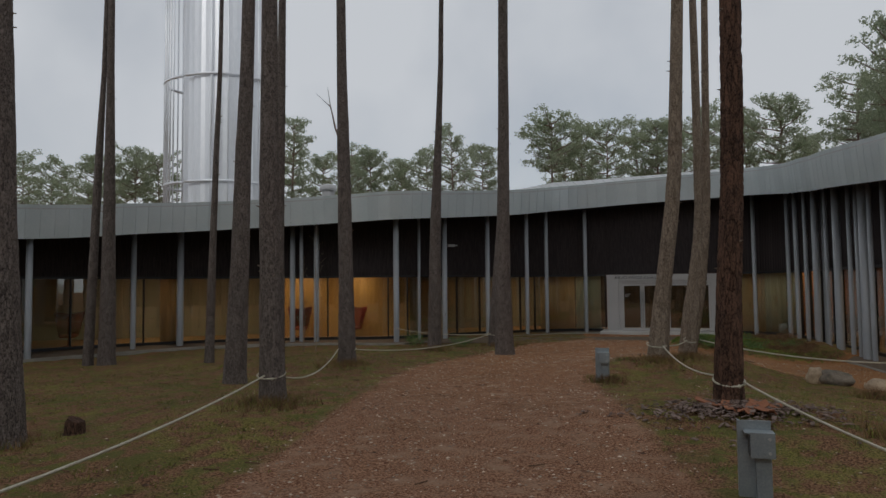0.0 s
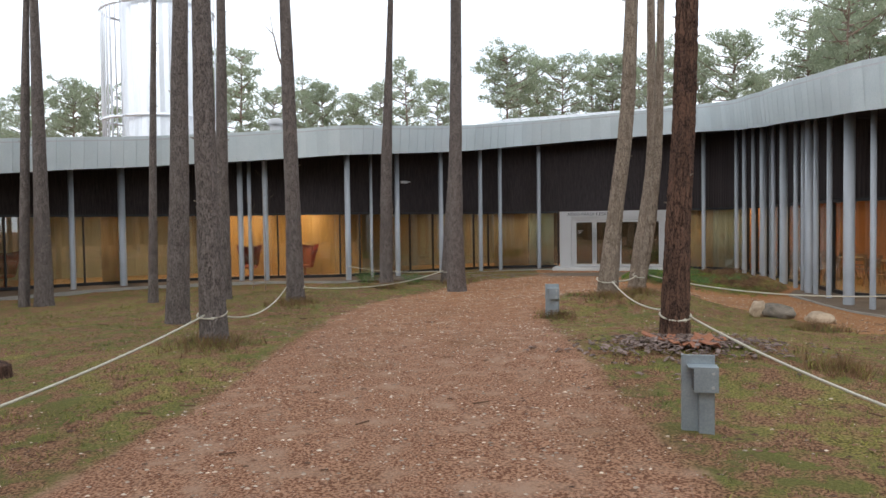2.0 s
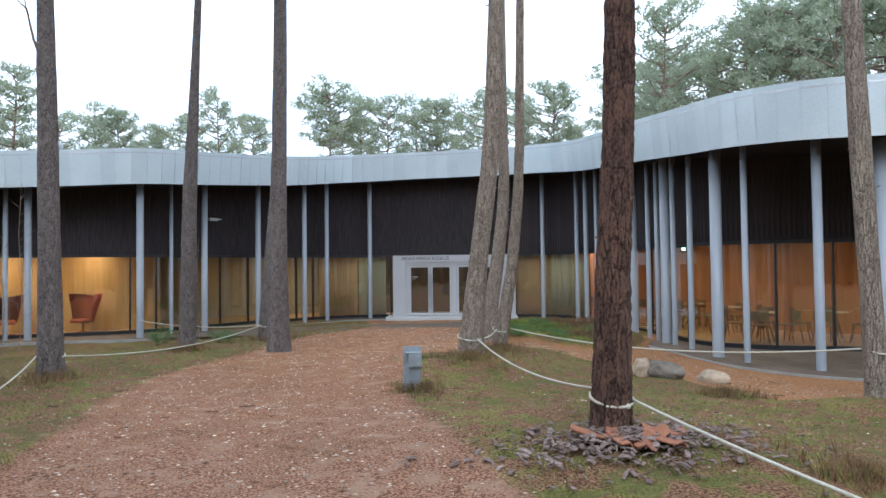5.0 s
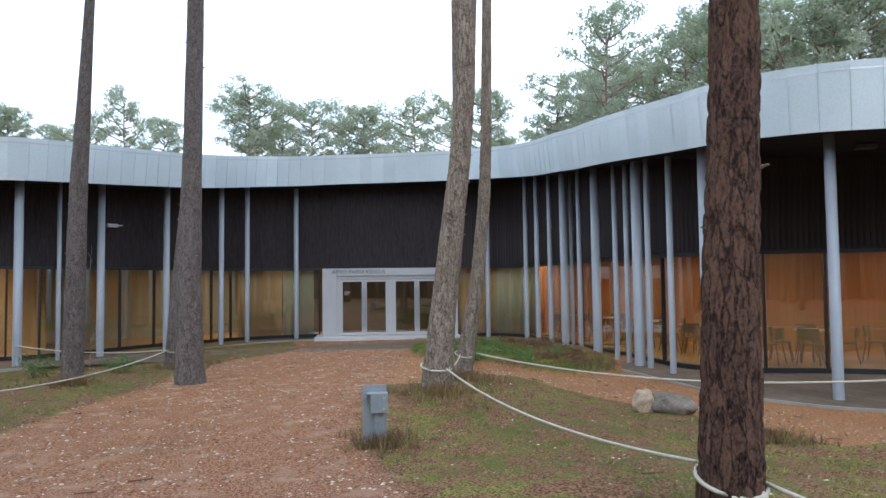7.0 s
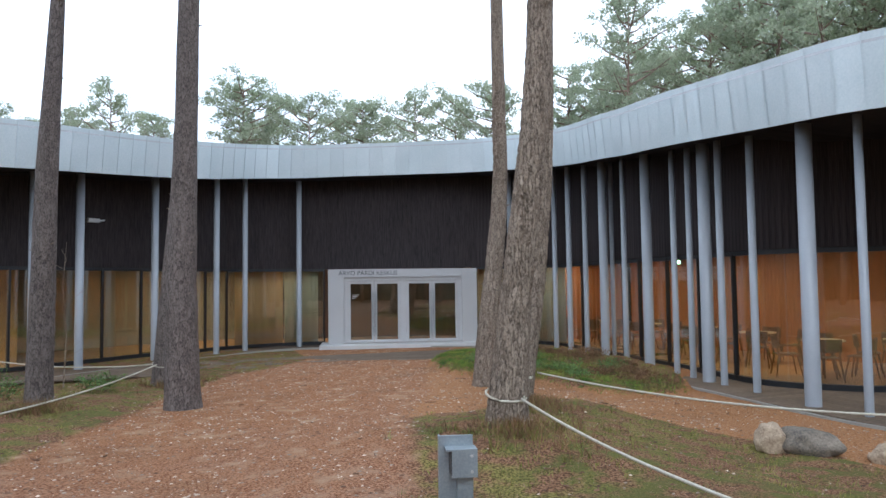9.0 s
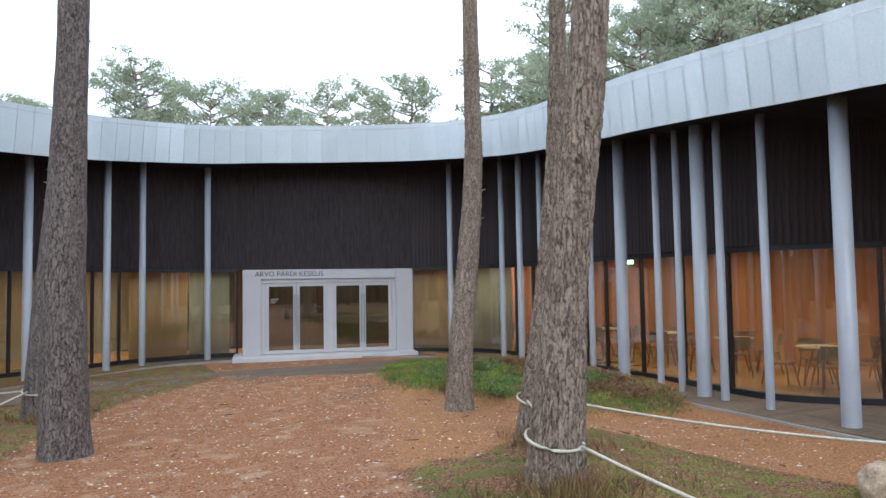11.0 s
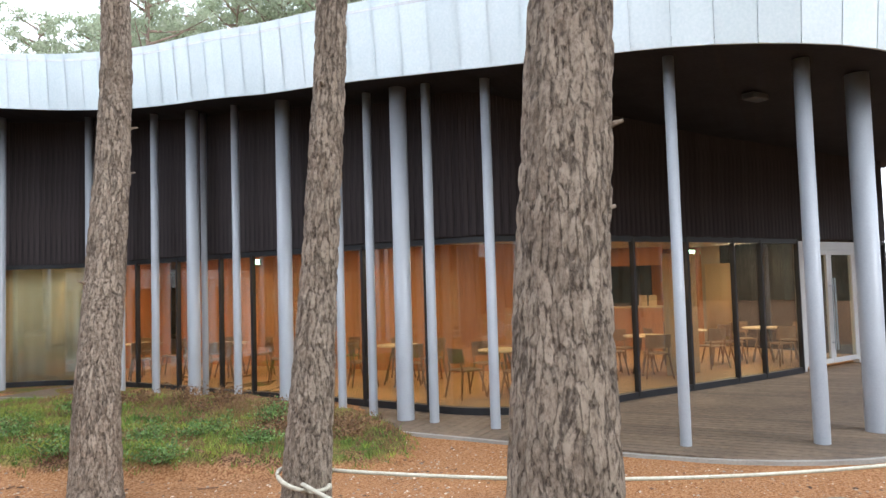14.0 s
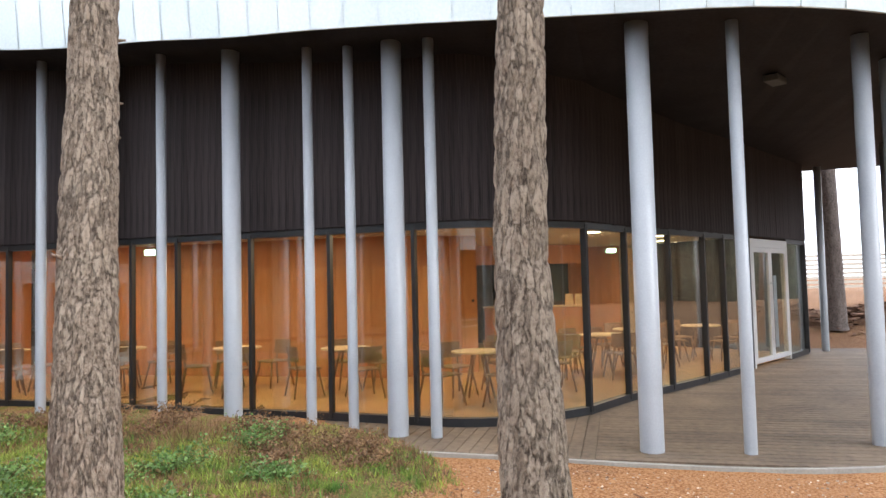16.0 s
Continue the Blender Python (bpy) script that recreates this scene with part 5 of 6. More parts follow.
TABLES = [(12.75, 19.3), (14.25, 18.7), (13.3, 21.6), (13.4, 23.6), (13.3, 25.8), (15.9, 17.6), (17.4, 17.0), (12.9, 27.9), (18.3, 15.6)]
table0, chair0 = cafe_table(*TABLES[0]), None
for x, y in TABLES[1:]:
    copy_thing(table0, pose(x, y, 0.02))
rnd = random.Random(5)
for i, (x, y) in enumerate(TABLES):
    for k in range(4):
        a = radians(40 + 90 * k + rnd.uniform(-14, 14))
        cx, cy, rot = x + .66 * math.cos(a), y + .66 * math.sin(a), math.degrees(a) - 90 + rnd.uniform(-12, 12)
        if chair0 is None:
            chair0 = chair(cx, cy, rot)
        else:
            copy_thing(chair0, pose(cx, cy, 0.02, 0, 0, rot))


def armchair(x, y, turn):
    c = empty("egg_armchair", pose(x, y, 0.02, 0, 0, turn), label="rust-red high-backed armchair with winged sides", category="armchair", group="armchairs of the west room")
    bm = bmesh.new()
    rows = []
    for j, z in enumerate((.35, .55, .8, 1.0, 1.15)):
        w = (.30, .36, .40, .46, .50)[j]
        rows.append([bm.verts.new((w * math.sin(t), (.30 + .06 * j) * math.cos(t) + .02 * j, z + (.10 if j == 4 else 0) * abs(math.sin(t)))) for t in (radians(-105 + 210 * k / 14) for k in range(15))])
    for a, b in zip(rows, rows[1:]):
        for i in range(14):
            bm.faces.new((a[i], a[i + 1], b[i + 1], b[i]))
    bmesh.ops.solidify(bm, geom=bm.faces[:], thickness=0.06)
    part("shell", bm, M_RED, c, smooth=True)
    bm = bmesh.new()
    box(bm, -.28, .28, -.3, .24, .33, .46, .05)
    part("seat", bm, M_RED, c)
    bm = bmesh.new()
    tube(bm, [(0, 0, 0), (0, 0, .02), (0, 0, .06), (0, 0, .33)], [.28, .27, .04, .035], 20)
    part("base", bm, M_RED, c, smooth=True)
    return c


a0 = armchair(-7.6, 27.9, 20)
copy_thing(a0, pose(-5.4, 28.0, .02, 0, 0, -25))
copy_thing(a0, pose(-14.7, 23.6, .02, 0, 0, 30))

# curtains behind the glass beside the entrance
def curtain(line, material, label, z1=2.44):
    pts = resample(line, 0.05)
    bm = bmesh.new()
    cols = []
    for i, p in enumerate(pts):
        d = tangent(pts, i)
        n = Vector((-d.y, d.x))
        w = 0.009 * math.sin(i * 1.15) + 0.008 * math.sin(i * 0.37)
        q = p + n * w
        cols.append([bm.verts.new((q.x, q.y, 0.05)), bm.verts.new((q.x, q.y, z1)), bm.verts.new((q.x + n.x * .008, q.y + n.y * .008, z1)), bm.verts.new((q.x + n.x * .008, q.y + n.y * .008, .05))])
    for a, b in zip(cols, cols[1:]):
        for k in range(4):
            bm.faces.new((a[k], b[k], b[(k + 1) % 4], a[(k + 1) % 4]))
    part("curtain", bm, material, None, label, smooth=True, category="curtain", group="curtains behind the glass")


curtain([(2.2, 32.0), (3.2, 32.35), (3.75, 32.42)], M_CURTAIN_W, "cream floor-length curtain behind the glass")
curtain([(3.8, 32.42), (4.9, 32.3)], M_CURTAIN, "pale green floor-length curtain behind the glass")
curtain([(9.75, 30.62), (10.6, 30.12), (11.1, 29.68)], M_CURTAIN_W, "cream floor-length curtain behind the glass")
curtain([(11.0, 29.82), (11.75, 28.7), (11.88, 28.0)], M_CURTAIN, "pale green floor-length curtain behind the glass")
curtain([(15.3, 17.1), (16.0, 16.6)], M_CURTAIN_W, "cream curtain in the end room of the cafe", 2.3)
curtain([(22.05, 17.1), (21.45, 15.5)], M_CURTAIN_W, "cream curtain along the pale wall", 2.2)
curtain([(-12.1, 25.1), (-11.6, 25.5)], M_CURTAIN_W, "cream curtain behind the west glass")

# ceiling lamps inferred from the warm glow of the rooms; number and places assumed
def ceiling_lamp(x, y, power, size=1.2, z=2.64, color=(1.0, 0.72, 0.42)):
    c = empty("ceiling_lamp", pose(x, y, z), label="assumed flat round ceiling lamp with a warm face", category="lamp", group="ceiling lamps")
    bm = bmesh.new()
    tube(bm, [(0, 0, 0.075), (0, 0, 0.02)], 0.16, 20)
    part("housing", bm, M_PORTAL, c)
    bm = bmesh.new()
    tube(bm, [(0, 0, 0.019), (0, 0, 0.01)], 0.145, 20)
    part("face", bm, M_LAMP, c)
    li = new("lamp_light", bpy.data.lights.new("lamp_light", "AREA"))
    li.data.energy, li.data.shape, li.data.size, li.data.color = power, "DISK", size, color
    li.location = (x, y, z - 0.02)


# x 3.9 added, x 1.0 and 11.9 raised, to light the curtains from behind
for x, y, pw in ((13.2, 20.2, 72), (13.3, 23.2, 68), (13.3, 26.6, 60), (16.2, 17.7, 60), (18.2, 16.4, 65), (20.3, 16.2, 75), (18.6, 19.2, 18), (-5.2, 28.0, 110), (-7.8, 27.9, 105), (-13.0, 26.0, 125), (-9.5, 28.0, 80), (1.0, 33.0, 95), (3.9, 33.4, 90), (11.9, 30.6, 120), (12.6, 29.0, 70), (7.4, 33.0, 20)):
    ceiling_lamp(x, y, pw * 0.31)
for x, y in ((14.9, 26.4), (21.6, 17.4)):
    ex = empty("exit_sign", pose(x, y, 2.45, 0, 0, 90 if x < 15 else 97), label="small lit green exit sign", category="exit sign", group="exit signs")
    bm = bmesh.new()
    box(bm, -.14, .14, -.03, .03, 0, .14, .004)
    part("case", bm, M_PORTAL, ex)
    bm = bmesh.new()
    box(bm, -.12, .12, .031, .034, .015, .125)
    part("face", bm, M_EXIT, ex)

# porch ceiling fitting and camera on the wall
pl_ = empty("porch_lamp", pose(12.0, 15.27, soffit_z(12.0, 15.27) - 0.02, 0, 0, -30), label="pale boxed fitting under the porch ceiling", category="lamp")
bm = bmesh.new()
box(bm, -.17, .17, -.09, .09, 0, .08, .01)
part("shade", bm, M_DARKGREY, pl_)
cw = empty("security_camera", pose(-1.42, 28.6, 3.7, 0, 0, -50), label="small white security camera on the dark cladding", category="camera")
bm = bmesh.new()
tube(bm, [(0, .25, .02), (0, .1, 0)], .02, 8)
part("arm", bm, M_PORTAL, cw)
bm = bmesh.new()
box(bm, -.045, .045, -.22, .1, -.05, .05, .01)
part("body", bm, M_PORTAL, cw)

# ---- forest beyond the building, and pines added out of view ----
def far_pine(name, height, crown_from, radius, seed, per=46, limbs=34, label="tall pine of the wood, beyond the building or added out of view"):
    rnd = random.Random(seed)
    t = empty(name, pose(0, 0, 0), label=label, category="tree", group="pines of the wood")
    lean = [(0, 0)]
    for _ in range(6):
        lean.append((lean[-1][0] + rnd.uniform(-.22, .22), lean[-1][1] + rnd.uniform(-.22, .22)))
    pts = [(lean[i][0], lean[i][1], height * i / 6 * .96) for i in range(7)]
    bm = bmesh.new()
    tube(bm, pts, [.2 - .028 * i for i in range(7)], 9)
    part("trunk", bm, M_ORANGEBARK, t, smooth=True)
    clumps = []
    bm = bmesh.new()
    side = rnd.uniform(0, 6.283)
    for i in range(limbs):
        u = i / limbs
        z = height * (crown_from + (.97 - crown_from) * u)
        x, y = (lean[min(6, int(z / height * 6))])
        a = i * 2.4 + rnd.uniform(-.5, .5)
        L = radius * math.sqrt(max(.05, 1 - ((u - .42) / .62) ** 2)) * rnd.uniform(.45, 1.1) * (1 + .25 * math.cos(a - side))
        rise = rnd.uniform(.05, .35) + .25 * u
        e = Vector((x + L * math.cos(a), y + L * math.sin(a), min(z + L * rise, height)))
        tube(bm, [(x, y, z), ((x + e.x) / 2, (y + e.y) / 2, z + L * rise * .35), tuple(e)], [.06, .04, .015], 5)
        for q in (1.0, 0.72, 0.45):
            if q < .5 and L < .9:
                continue
            c = Vector((x, y, z)).lerp(e, q)
            for _ in range(2 if q > .5 else 1):
                clumps.append((c.x + rnd.uniform(-.45, .45), c.y + rnd.uniform(-.45, .45), c.z + rnd.uniform(-.1, .35), rnd.uniform(.3, .72)))
    part("branchwork", bm, M_ORANGEBARK, t)
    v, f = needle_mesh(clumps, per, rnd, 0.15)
    obj("crown", v, f, M_NEEDLES_HAZE, t)
    return t


protos = [far_pine("wood_pine", 16, .58, 3.1, 21), far_pine("wood_pine", 16, .66, 3.3, 22), far_pine("wood_pine", 16, .5, 2.6, 23), far_pine("wood_pine", 16, .42, 3.2, 24), far_pine("wood_pine", 16, .7, 2.7, 25),
          far_pine("wood_pine", 16, .55, 3.0, 26, 14, 26), far_pine("wood_pine", 16, .45, 2.8, 27, 14, 26)]


def from_view(ex, ey, yaw, px, ytop, horizon, dist):
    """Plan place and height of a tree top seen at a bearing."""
    a = radians(yaw) + math.atan((px - 784) / 1243)
    h = 2.0 + (horizon - ytop) / 1243 * dist * math.cos(math.atan((px - 784) / 1243))
    return ex + dist * math.sin(a), ey + dist * math.cos(a), h


WOOD = []
for px, yt, d in ((-60, 150, 70), (25, 158, 68), (85, 150, 64), (150, 142, 60), (-10, 190, 55), (60, 200, 60), (120, 190, 72), (195, 150, 66), (400, 120, 66), (448, 88, 58), (500, 160, 72), (545, 150, 66), (590, 152, 60), (640, 175, 70), (560, 190, 58), (690, 160, 66),
                 (745, 118, 62), (790, 150, 74), (905, 98, 58), (960, 112, 64), (1010, 116, 58), (1060, 120, 66), (930, 150, 75), (1100, 108, 62), (1140, 130, 70), (1185, 95, 60), (1262, 88, 56), (1310, 74, 54), (1350, 140, 66), (1440, 28, 50), (1500, 18, 48), (1555, 5, 46), (1620, 0, 48)):
    WOOD.append(from_view(1.41, 0.24, -3.2, px, yt, 406, d))
for px, yt, d in ((1010, 142, 46), (1060, 112, 42), (1110, -25, 33), (1175, 55, 38), (1245, 20, 36), (1300, -20, 33), (1365, -40, 31), (1410, 0, 38), (1455, -60, 30), (1520, -30, 33), (1580, -60, 31), (1640, -40, 34), (1720, -40, 32), (1340, 40, 44), (1480, 30, 42)):
    wx, wy, wh = from_view(1.12, 7.35, 18.6, px, yt, 500, d)
    WOOD.append((wx, wy, wh * (0.86 if px < 1100 else 0.97)))
seen = len(WOOD)
rnd = random.Random(9)
for i in range(18):
    a = radians(rnd.uniform(72, 110))
    d = rnd.uniform(36, 62)
    if math.degrees(a) < 98 or i % 4 == 0:
        WOOD.append((2.5 + d * math.sin(a), 17 + d * math.cos(a), rnd.uniform(11, 15)))
# pines behind the camera, mostly out of view, added for reflections in the glass
for i in range(64):
    a = radians(rnd.uniform(100, 275))
    d = rnd.uniform(14, 42)
    if 1.5 + d * math.sin(a) < 20 or i % 6 == 0:
        WOOD.append((1.5 + d * math.sin(a), 2 + d * math.cos(a), rnd.uniform(14, 18)))
for i in range(14):
    WOOD.append((rnd.uniform(-46, -30), rnd.uniform(0, 45), rnd.uniform(8, 10.5)))
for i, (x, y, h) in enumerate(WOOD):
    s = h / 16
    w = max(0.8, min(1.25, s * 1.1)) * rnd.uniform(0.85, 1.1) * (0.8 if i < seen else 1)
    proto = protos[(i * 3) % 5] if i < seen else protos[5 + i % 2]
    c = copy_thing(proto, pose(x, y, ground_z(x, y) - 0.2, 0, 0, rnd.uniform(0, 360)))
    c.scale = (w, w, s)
for p in protos:
    for o in (*p.children_recursive, p):
        bpy.data.objects.remove(o)

# unseen dark belt behind the camera, added to keep sky out of glass reflections
v, f = [], []
for k in range(420):
    a, d = radians(118 + 165 * rnd.random()), rnd.uniform(52, 62)
    cx_, cy_, w_, h_ = 1.5 + d * math.sin(a), 10 + d * math.cos(a), rnd.uniform(1.2, 2.6), rnd.uniform(10, 16.5)
    o = len(v)
    ring_z = ((0, .8), (h_ * .35, .95), (h_ * .6, 1.1), (h_ * .8, .7), (h_ * .93, .45))
    for z_, s_ in ring_z:
        for q in range(7):
            rr = w_ * s_ * rnd.uniform(.7, 1.2)
            v.append((cx_ + rr * math.cos(q * .8976), cy_ + rr * math.sin(q * .8976), z_ + rnd.uniform(-.5, .5) - (1 if z_ == 0 else 0)))
    v.append((cx_, cy_, h_))
    for j in range(4):
        f += [(o + j * 7 + q, o + j * 7 + (q + 1) % 7, o + j * 7 + 7 + (q + 1) % 7, o + j * 7 + 7 + q) for q in range(7)]
    f += [(o + 28 + q, o + 28 + (q + 1) % 7, o + 35) for q in range(7)]
obj("distant_wood", v, f, M_BELT, label="unseen dark belt of foliage added behind the camera for the glass reflections", category="wood", kind="stuff")

# fence and house beyond the porch
fence = empty("slatted_fence", pose(37.5, 9.0, ground_z(37.5, 9) + 0.0, 0, 0, 100), label="low fence of pale horizontal boards beyond the porch", category="fence")
for k in range(8):
    bm = bmesh.new()
    box(bm, -9, 9, -.02, .02, .25 + .2 * k, .37 + .2 * k)
    part("slat", bm, M_FACADE, fence)
for k in range(10):
    bm = bmesh.new()
    box(bm, -9 + 2 * k - .05, -9 + 2 * k + .05, .02, .1, 0, 1.95)
    part("post", bm, M_DARKWOOD, fence)

# ---- small growth and litter ----
rnd = random.Random(77)


def scatter(count, where, x0, x1, y0, y1):
    out = []
    tries = 0
    while len(out) < count and tries < count * 30:
        tries += 1
        x, y = rnd.uniform(x0, x1), rnd.uniform(y0, y1)
        if rnd.random() < where(x, y):
            out.append((x, y))
    return out


def behind_eave(x, y):
    return (y > 24.6 and x < -4) or (x > 9.3 and y > 13.5) or y > 30.5 or (y > 26 + (x + 1) * 1.15 and x < 4) or x < -13.5 + max(0, (y - 17)) * .6


def green_share(x, y):
    if behind_eave(x, y):
        return 0
    p, s, g, m = zone(x, y)
    n = 0.5 + 0.5 * noise.noise(Vector((x * 0.9, y * 0.9, 5)))
    k = (1 - p) ** 3 * (1 - s) ** 2
    return min(1, k * (0.15 + 1.3 * max(0, n - 0.35)) + m * 0.9)


def blades(name, places, hmin, hmax, width, material, label, per=5):
    v, f = [], []
    for x, y in places:
        z = floor_z(x, y) - 0.005
        for _ in range(per):
            a, r = rnd.uniform(0, 6.283), rnd.uniform(0, 0.07)
            h, w = rnd.uniform(hmin, hmax), width * rnd.uniform(.6, 1.3)
            px, py = x + r * math.cos(a), y + r * math.sin(a)
            lx, ly = rnd.gauss(0, .45) * h, rnd.gauss(0, .45) * h
            b = rnd.uniform(0, 3.14)
            o = len(v)
            v += [(px - w * math.cos(b), py - w * math.sin(b), z), (px + w * math.cos(b), py + w * math.sin(b), z), (px + lx, py + ly, z + h)]
            f.append((o, o + 1, o + 2))
    return obj(name, v, f, material, label=label, category="grass", kind="stuff")


blades("grass", scatter(17000, green_share, -12, 9.6, 2, 29), .015, .055, .004, M_GRASS, "short grass and moss on the forest floor", 6)
def mound_share(x, y, brown=False):
    k = noise.noise(Vector((x * 1.3, y * 1.3, 2))) + 0.5 * noise.noise(Vector((x * 3.5, y * 3.5, 4)))
    k -= 0.5 * max(0.0, min(1.0, (x - 8.0) / 1.4)) * (1 if y < 23.5 else 0.3)
    inside = zone(x, y)[3] * (0 if x > 9.9 else 1)
    return inside * (max(0, min(1, (0.05 - k) * 4)) if brown else max(0.12, min(1, (k + 0.35) * 2.5)))


blades("mound_heath", scatter(1800, lambda x, y: mound_share(x, y, True), 5.8, 10, 18.4, 28), .02, .08, .006, M_HEATH, "brown dry growth between the grass on the mound", 7)
blades("mound_grass", scatter(4600, mound_share, 5.8, 10, 18.4, 28), .025, .095, .005, M_MOUND, "green grass and bilberry on the mound by the deck", 7)
TUFTS = [(4.2, 15.35, .75), (5.3, 17.2, .6), (-2.7, 16.1, .6), (-2.3, 10.1, .6), (0.6, 23.2, .6), (-1.1, 20, .5), (2.9, 13.3, .35), (9.0, 21.6, .6), (8.6, 20.4, .6), (5.4, 8.2, .5), (-4.95, 8.1, .4), (7.2, 12.6, .5), (9.3, 22.9, .5)]
heath = []
for tx, ty, tr in TUFTS:
    for _ in range(int(400 * tr)):
        a, r = rnd.uniform(0, 6.283), tr * abs(rnd.gauss(0, .62)) * (1 + .5 * noise.noise(Vector((tx, ty, rnd.random() * .3))))
        r *= 1 + .55 * math.sin(a * 2 + tx) * math.cos(a * 3 + ty)
        heath.append((tx + r * math.cos(a), ty + r * math.sin(a)))
heath = [(x, y) for x, y in heath if not behind_eave(x, y)]
blades("heath", heath, .06, .2, .005, M_HEATH, "dry brown heath tufts round the trunks", 5)
blades("tree_foot_grass", [q for i, q in enumerate(heath) if i % 2], .05, .15, .005, M_GRASS, "grass tufts at the feet of the pines", 5)


def chips(name, places, lo, hi, material, label, flat=0.35):
    v, f = [], []
    for x, y in places:
        z = floor_z(x, y)
        s, a = lo + (hi - lo) * rnd.random() ** 2.1, rnd.uniform(0, 6.283)
        o = len(v)
        k = [rnd.uniform(.6, 1.2) for _ in range(5)]
        for i in range(5):
            b = a + i * 1.2566
            v.append((x + s * k[i] * math.cos(b), y + s * k[i] * math.sin(b) * .7, z + .002))
        v.append((x, y, z + s * flat + .004))
        f += [(o + i, o + (i + 1) % 5, o + 5) for i in range(5)]
    return obj(name, v, f, material, label=label, category="litter", kind="stuff")


def path_share(x, y):
    if behind_eave(x, y):
        return 0
    p, s, g, m = zone(x, y)
    return p * 0.9 + s * 0.95 + 0.12


chips("gravel_chips", scatter(16500, path_share, -4, 9.5, 1.5, 30), .005, .026, M_CHIPS, "pale gravel, shell and wood chips on the path")
chips("needle_litter", scatter(18000, lambda x, y: 0 if behind_eave(x, y) else (1 if path_share(x, y) < .5 else .35), -12, 9.5, 1.5, 29), .012, .04, M_LITTER, "brown leaves and cones on the forest floor", .25)
v, f = [], []
for x, y in scatter(300, lambda x, y: 0 if behind_eave(x, y) else 1, -10, 9, 2, 27):
    L, a = rnd.uniform(.05, .2), rnd.uniform(0, 3.14)
    dx, dy = L / 2 * math.cos(a), L / 2 * math.sin(a)
    o = len(v)
    w = .006
    z1, z2 = floor_z(x - dx, y - dy) + .008, floor_z(x + dx, y + dy) + .008
    v += [(x - dx - w * math.sin(a), y - dy + w * math.cos(a), z1), (x - dx + w * math.sin(a), y - dy - w * math.cos(a), z1), (x - dx, y - dy, z1 + .012), (x + dx - w * math.sin(a), y + dy + w * math.cos(a), z2), (x + dx + w * math.sin(a), y + dy - w * math.cos(a), z2), (x + dx, y + dy, z2 + .01)]
    f += [(o, o + 1, o + 4, o + 3), (o + 1, o + 2, o + 5, o + 4), (o + 2, o, o + 3, o + 5), (o, o + 2, o + 1), (o + 3, o + 4, o + 5)]
obj("twigs", v, f, M_LITTER, label="small dead twigs on the forest floor", category="twigs", kind="stuff")

v, f = [], []
for x, y in scatter(30000, lambda x, y: 0 if behind_eave(x, y) else (1 if y < 16 else .5), -7, 9.4, 2, 26):
    L, a, w = rnd.uniform(.02, .055), rnd.uniform(0, 3.14), .0022
    z = floor_z(x, y) + .005
    dx, dy = L * math.cos(a), L * math.sin(a)
    o = len(v)
    v += [(x - dx, y - dy, z), (x + w * math.sin(a), y - w * math.cos(a), z + .004), (x + dx, y + dy, z + rnd.uniform(0, .012)), (x - w * math.sin(a), y + w * math.cos(a), z + .004)]
    f.append((o, o + 1, o + 2, o + 3))
obj("dry_needles", v, f, M_NEEDLE_DRY, label="dry brown pine needles on the forest floor", category="litter", kind="stuff")


def shrub(x, y, r, hgt, material, label, seed):
    rnd = random.Random(seed)
    z = floor_z(x, y) - .02
    s = empty("shrub", pose(x, y, z), label=label, category="shrub", group="low shrubs")
    bm = bmesh.new()
    tips = []
    for k in range(14):
        a, q = rnd.uniform(0, 6.283), r * rnd.random() ** .5
        e = (q * math.cos(a), q * math.sin(a), hgt * rnd.uniform(.5, 1))
        tube(bm, [(e[0] * .3, e[1] * .3, 0), e], [.005, .002], 4)
        tips.append(e)
    part("stem", bm, M_LITTER, s)
    v, f = [], []
    for _ in range(int(900 * r / .35)):
        e = rnd.choice(tips)
        k = rnd.uniform(.35, 1.1)
        c = Vector((e[0] * k + rnd.gauss(0, .06), e[1] * k + rnd.gauss(0, .06), max(.01, e[2] * k + rnd.gauss(0, .025))))
        u = Vector((rnd.gauss(0, 1), rnd.gauss(0, 1), rnd.gauss(0, .7))).normalized() * rnd.uniform(.010, .022)
        w = u.cross(Vector((rnd.gauss(0, 1), rnd.gauss(0, 1), rnd.gauss(0, 1)))).normalized() * u.length * .55
        o = len(v)
        v += [tuple(c - u), tuple(c + w), tuple(c + u), tuple(c - w)]
        f.append((o, o + 1, o + 2, o + 3))
    obj("foliage", v, f, material, s)


for k, (x, y, r, hg) in enumerate(((9.15, 21.9, .45, .3), (8.75, 20.75, .4, .26), (9.3, 22.9, .4, .3), (8.2, 20.2, .35, .2), (9.35, 21.0, .35, .22), (7.3, 21.2, .35, .22), (6.9, 23.0, .4, .25), (8.3, 23.4, .45, .25), (7.6, 19.9, .3, .16), (-2.0, 21.9, .5, .5), (-0.6, 22.6, .5, .35), (6.4, 21.3, .35, .22), (8.9, 19.9, .4, .22), (9.1, 20.6, .4, .26), (8.5, 19.5, .35, .18), (9.2, 23.7, .45, .22), (8.9, 24.3, .4, .2), (7.9, 21.0, .4, .2), (7.2, 22.2, .4, .2), (6.6, 20.3, .3, .15))):
    brown = k in (0, 2, 3, 4, 12, 13, 14, 15, 16)
    shrub(x, y, r, hg, M_HEATH if brown else M_SHRUB, "dry brown heather clump beside the deck" if brown else "low green bilberry clump on the moss", 40 + k)

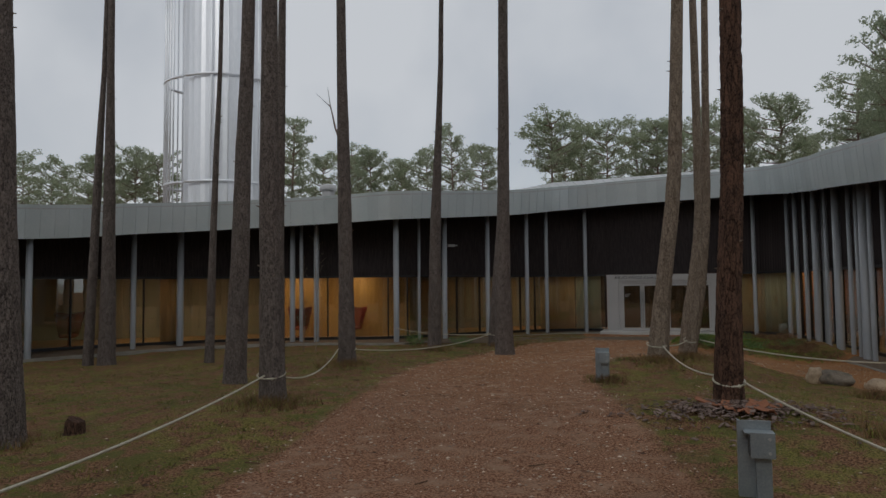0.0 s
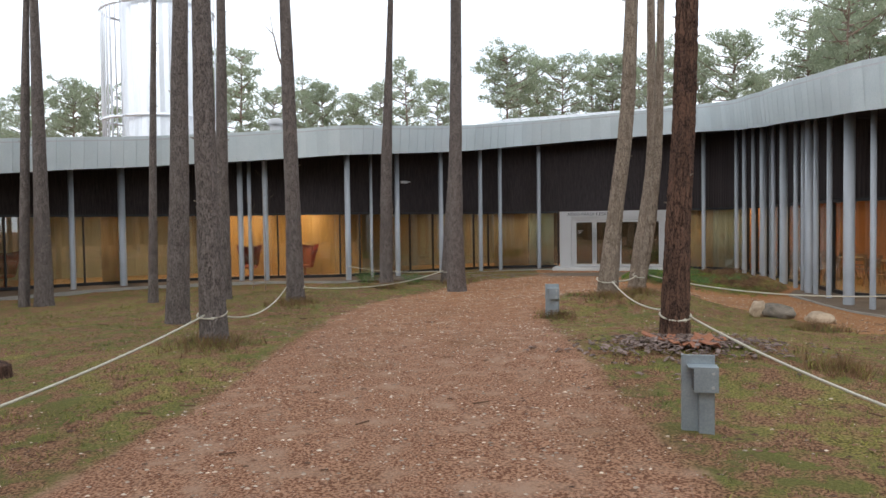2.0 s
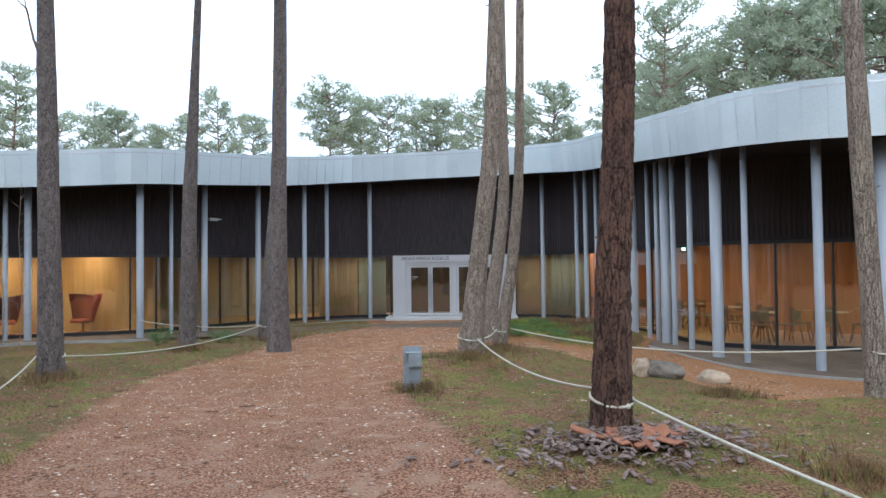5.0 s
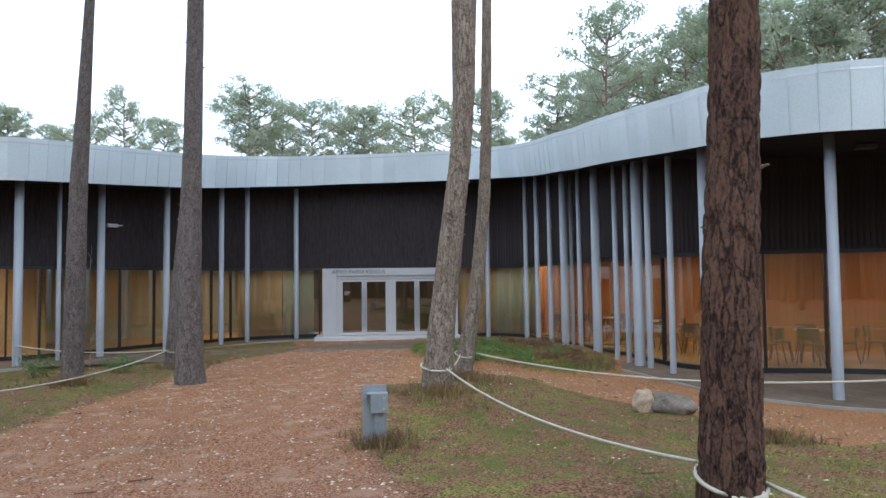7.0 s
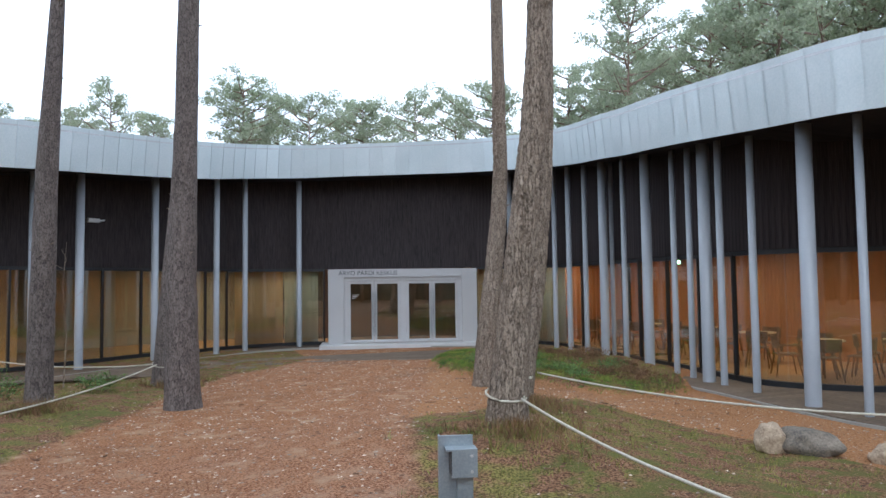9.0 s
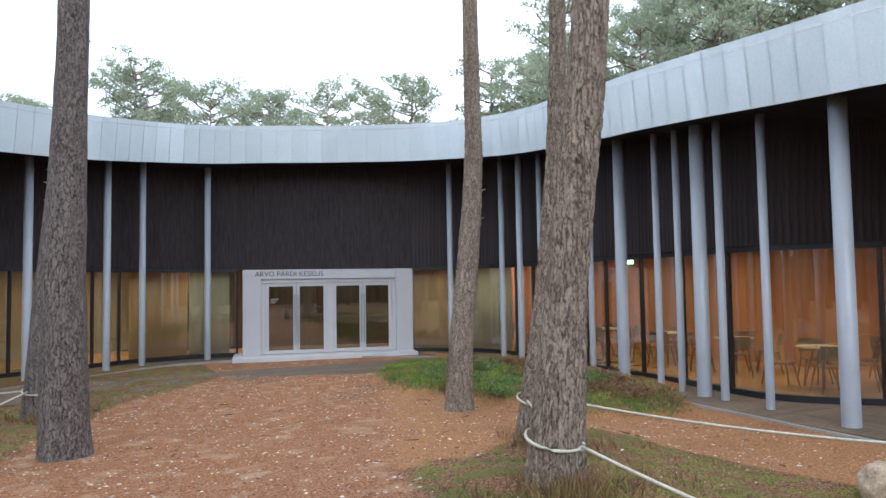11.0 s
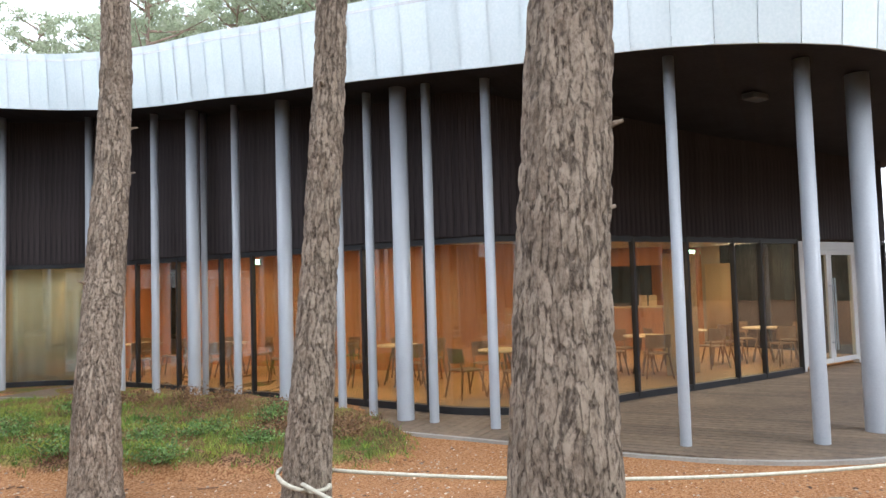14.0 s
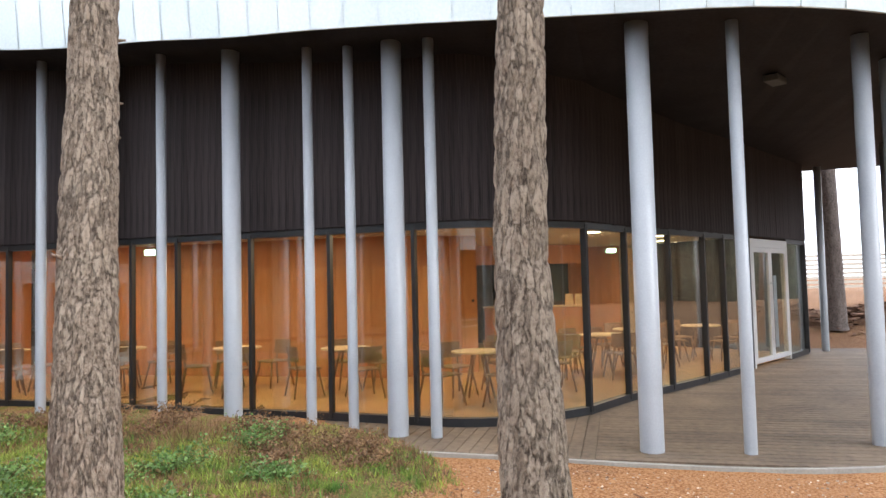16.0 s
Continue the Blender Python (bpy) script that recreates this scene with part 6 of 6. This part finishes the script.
# ---- pieces of the building: fascia panels, cladding boards, deck boards ----
fascia = empty("fascia", pose(0, 0, 0), label="band of upright grey-green zinc panels along the roof edge", category="fascia", kind="structure")
LEAN = 0.1
for i in range(len(eave) - 1):
    a, b = eave[i], eave[i + 1]
    da, db = tangent(eave, i), tangent(eave, i + 1)
    na, nb = Vector((da.y, -da.x)), Vector((db.y, -db.x))
    za, zb = soffit_z(a.x, a.y) - 0.03, soffit_z(b.x, b.y) - 0.03
    g = 0.002
    a2, b2 = a.lerp(b, g / 0.42), b.lerp(a, g / 0.42)
    H = 1.03
    v = [(a2.x, a2.y, za), (b2.x, b2.y, zb), (b2.x + nb.x * LEAN, b2.y + nb.y * LEAN, zb + H), (a2.x + na.x * LEAN, a2.y + na.y * LEAN, za + H)]
    v += [(x - na.x * .03, y - na.y * .03, z) for x, y, z in v]
    # standing seam along one edge
    s = a2.lerp(b2, 0.035)
    v += [(a2.x + na.x * .009, a2.y + na.y * .009, za), (s.x + na.x * .009, s.y + na.y * .009, za), (s.x + na.x * (LEAN + .009), s.y + na.y * (LEAN + .009), za + H), (a2.x + na.x * (LEAN + .009), a2.y + na.y * (LEAN + .009), za + H)]
    f = [(0, 1, 2, 3), (4, 7, 6, 5), (0, 4, 5, 1), (3, 2, 6, 7), (0, 3, 7, 4), (1, 5, 6, 2), (8, 9, 10, 11), (8, 11, 3, 0), (9, 8, 0, 1), (11, 10, 2, 3), (10, 9, 1, 2)]
    obj("panel", v, f[:7] + [(8, 11, 3, 0)], M_ZINC, fascia)

clad = empty("cladding_boards", pose(0, 0, 0), label="dark brown upright boards above the cafe glass", category="cladding", kind="structure")
bm = bmesh.new()
box(bm, -0.0548, 0.0548, -0.022, 0, 0, 1, 0)
board_mesh = bpy.data.meshes.new("board")
bm.to_mesh(board_mesh)
bm.free()
board_mesh.materials.append(M_DARKWOOD)
rnd = random.Random(3)
clad_line = resample([(p.x, p.y) for p in wall_r[::2] + wall_c[1:] + wall_p[1:]], 0.112)
skip = len(clad_line) - 300 if len(clad_line) > 300 else 0
for i in range(skip, len(clad_line) - 1):
    p, d = (clad_line[i] + clad_line[i + 1]) / 2, tangent(clad_line, i)
    n = Vector((d.y, -d.x)) * (0.002 + rnd.random() * 0.003)
    ob = new("board", board_mesh)
    ob.parent = clad
    z0 = GLASS_TOP + 0.035
    ob.matrix_local = pose(p.x + n.x, p.y + n.y, z0, 0, 0, math.degrees(math.atan2(d.y, d.x)))
    ob.scale = (1, 1, soffit_z(p.x, p.y) + 0.1 - z0)

deck_boards = empty("deck_boards", pose(0, 0, 0), label="weathered grey-brown deck boards laid across the walkway", category="deck", kind="structure")


def crossings(line, y):
    xs = []
    for a, b in zip(line, line[1:]):
        if (a.y - y) * (b.y - y) < 0:
            xs.append(a.x + (b.x - a.x) * (y - a.y) / (b.y - a.y))
    return xs


def board_at(lo0, lo1, hi0, hi1, y0, y1, swap=False):
    z0, z1 = -0.018, 0.0
    v = [(lo0, y0, z1), (hi0, y0, z1), (hi1, y1, z1), (lo1, y1, z1), (lo0, y0, z0), (hi0, y0, z0), (hi1, y1, z0), (lo1, y1, z0)]
    if swap:
        v = [(y, x, z) for x, y, z in v]
    f = [(0, 1, 2, 3), (4, 7, 6, 5), (0, 4, 5, 1), (1, 5, 6, 2), (2, 6, 7, 3), (3, 7, 4, 0)]
    obj("deck_board", v, [t[::-1] for t in f] if swap else f, M_DECK, deck_boards)


STEP = 0.142
y = 17.55
east_wall = wall_r + wall_c[1:] + wall_p[1:]
while y < 28.2:
    es = [crossings(eave[60:], yy) for yy in (y + .004, y + STEP - .004)]
    ws = [crossings(east_wall, yy) for yy in (y + .004, y + STEP - .004)]
    if all(es) and all(ws):
        board_at(min(es[0]) + .03, min(es[1]) + .03, min(ws[0]) + .1, min(ws[1]) + .1, y + .004, y + STEP - .004)
    y += STEP
T = [Vector((p.y, p.x)) for p in eave]
TW = [Vector((p.y, p.x)) for p in east_wall]
x = 9.6
while x < 21.0:
    lo = [crossings(T, xx) for xx in (x + .004, x + STEP - .004)]
    hi = [crossings([q for q in TW if q.x < 17.7], xx) for xx in (x + .004, x + STEP - .004)]
    if all(lo):
        lo0, lo1 = min(lo[0]) + .03, min(lo[1]) + .03
        h0 = max([h for h in hi[0]] or [17.55 if x < 12 else 15.5])
        h1 = max([h for h in hi[1]] or [17.55 if x < 12 else 15.5])
        board_at(lo0, lo1, min(h0 + .1, 17.55), min(h1 + .1, 17.55), x + .004, x + STEP - .004, True)
    x += STEP
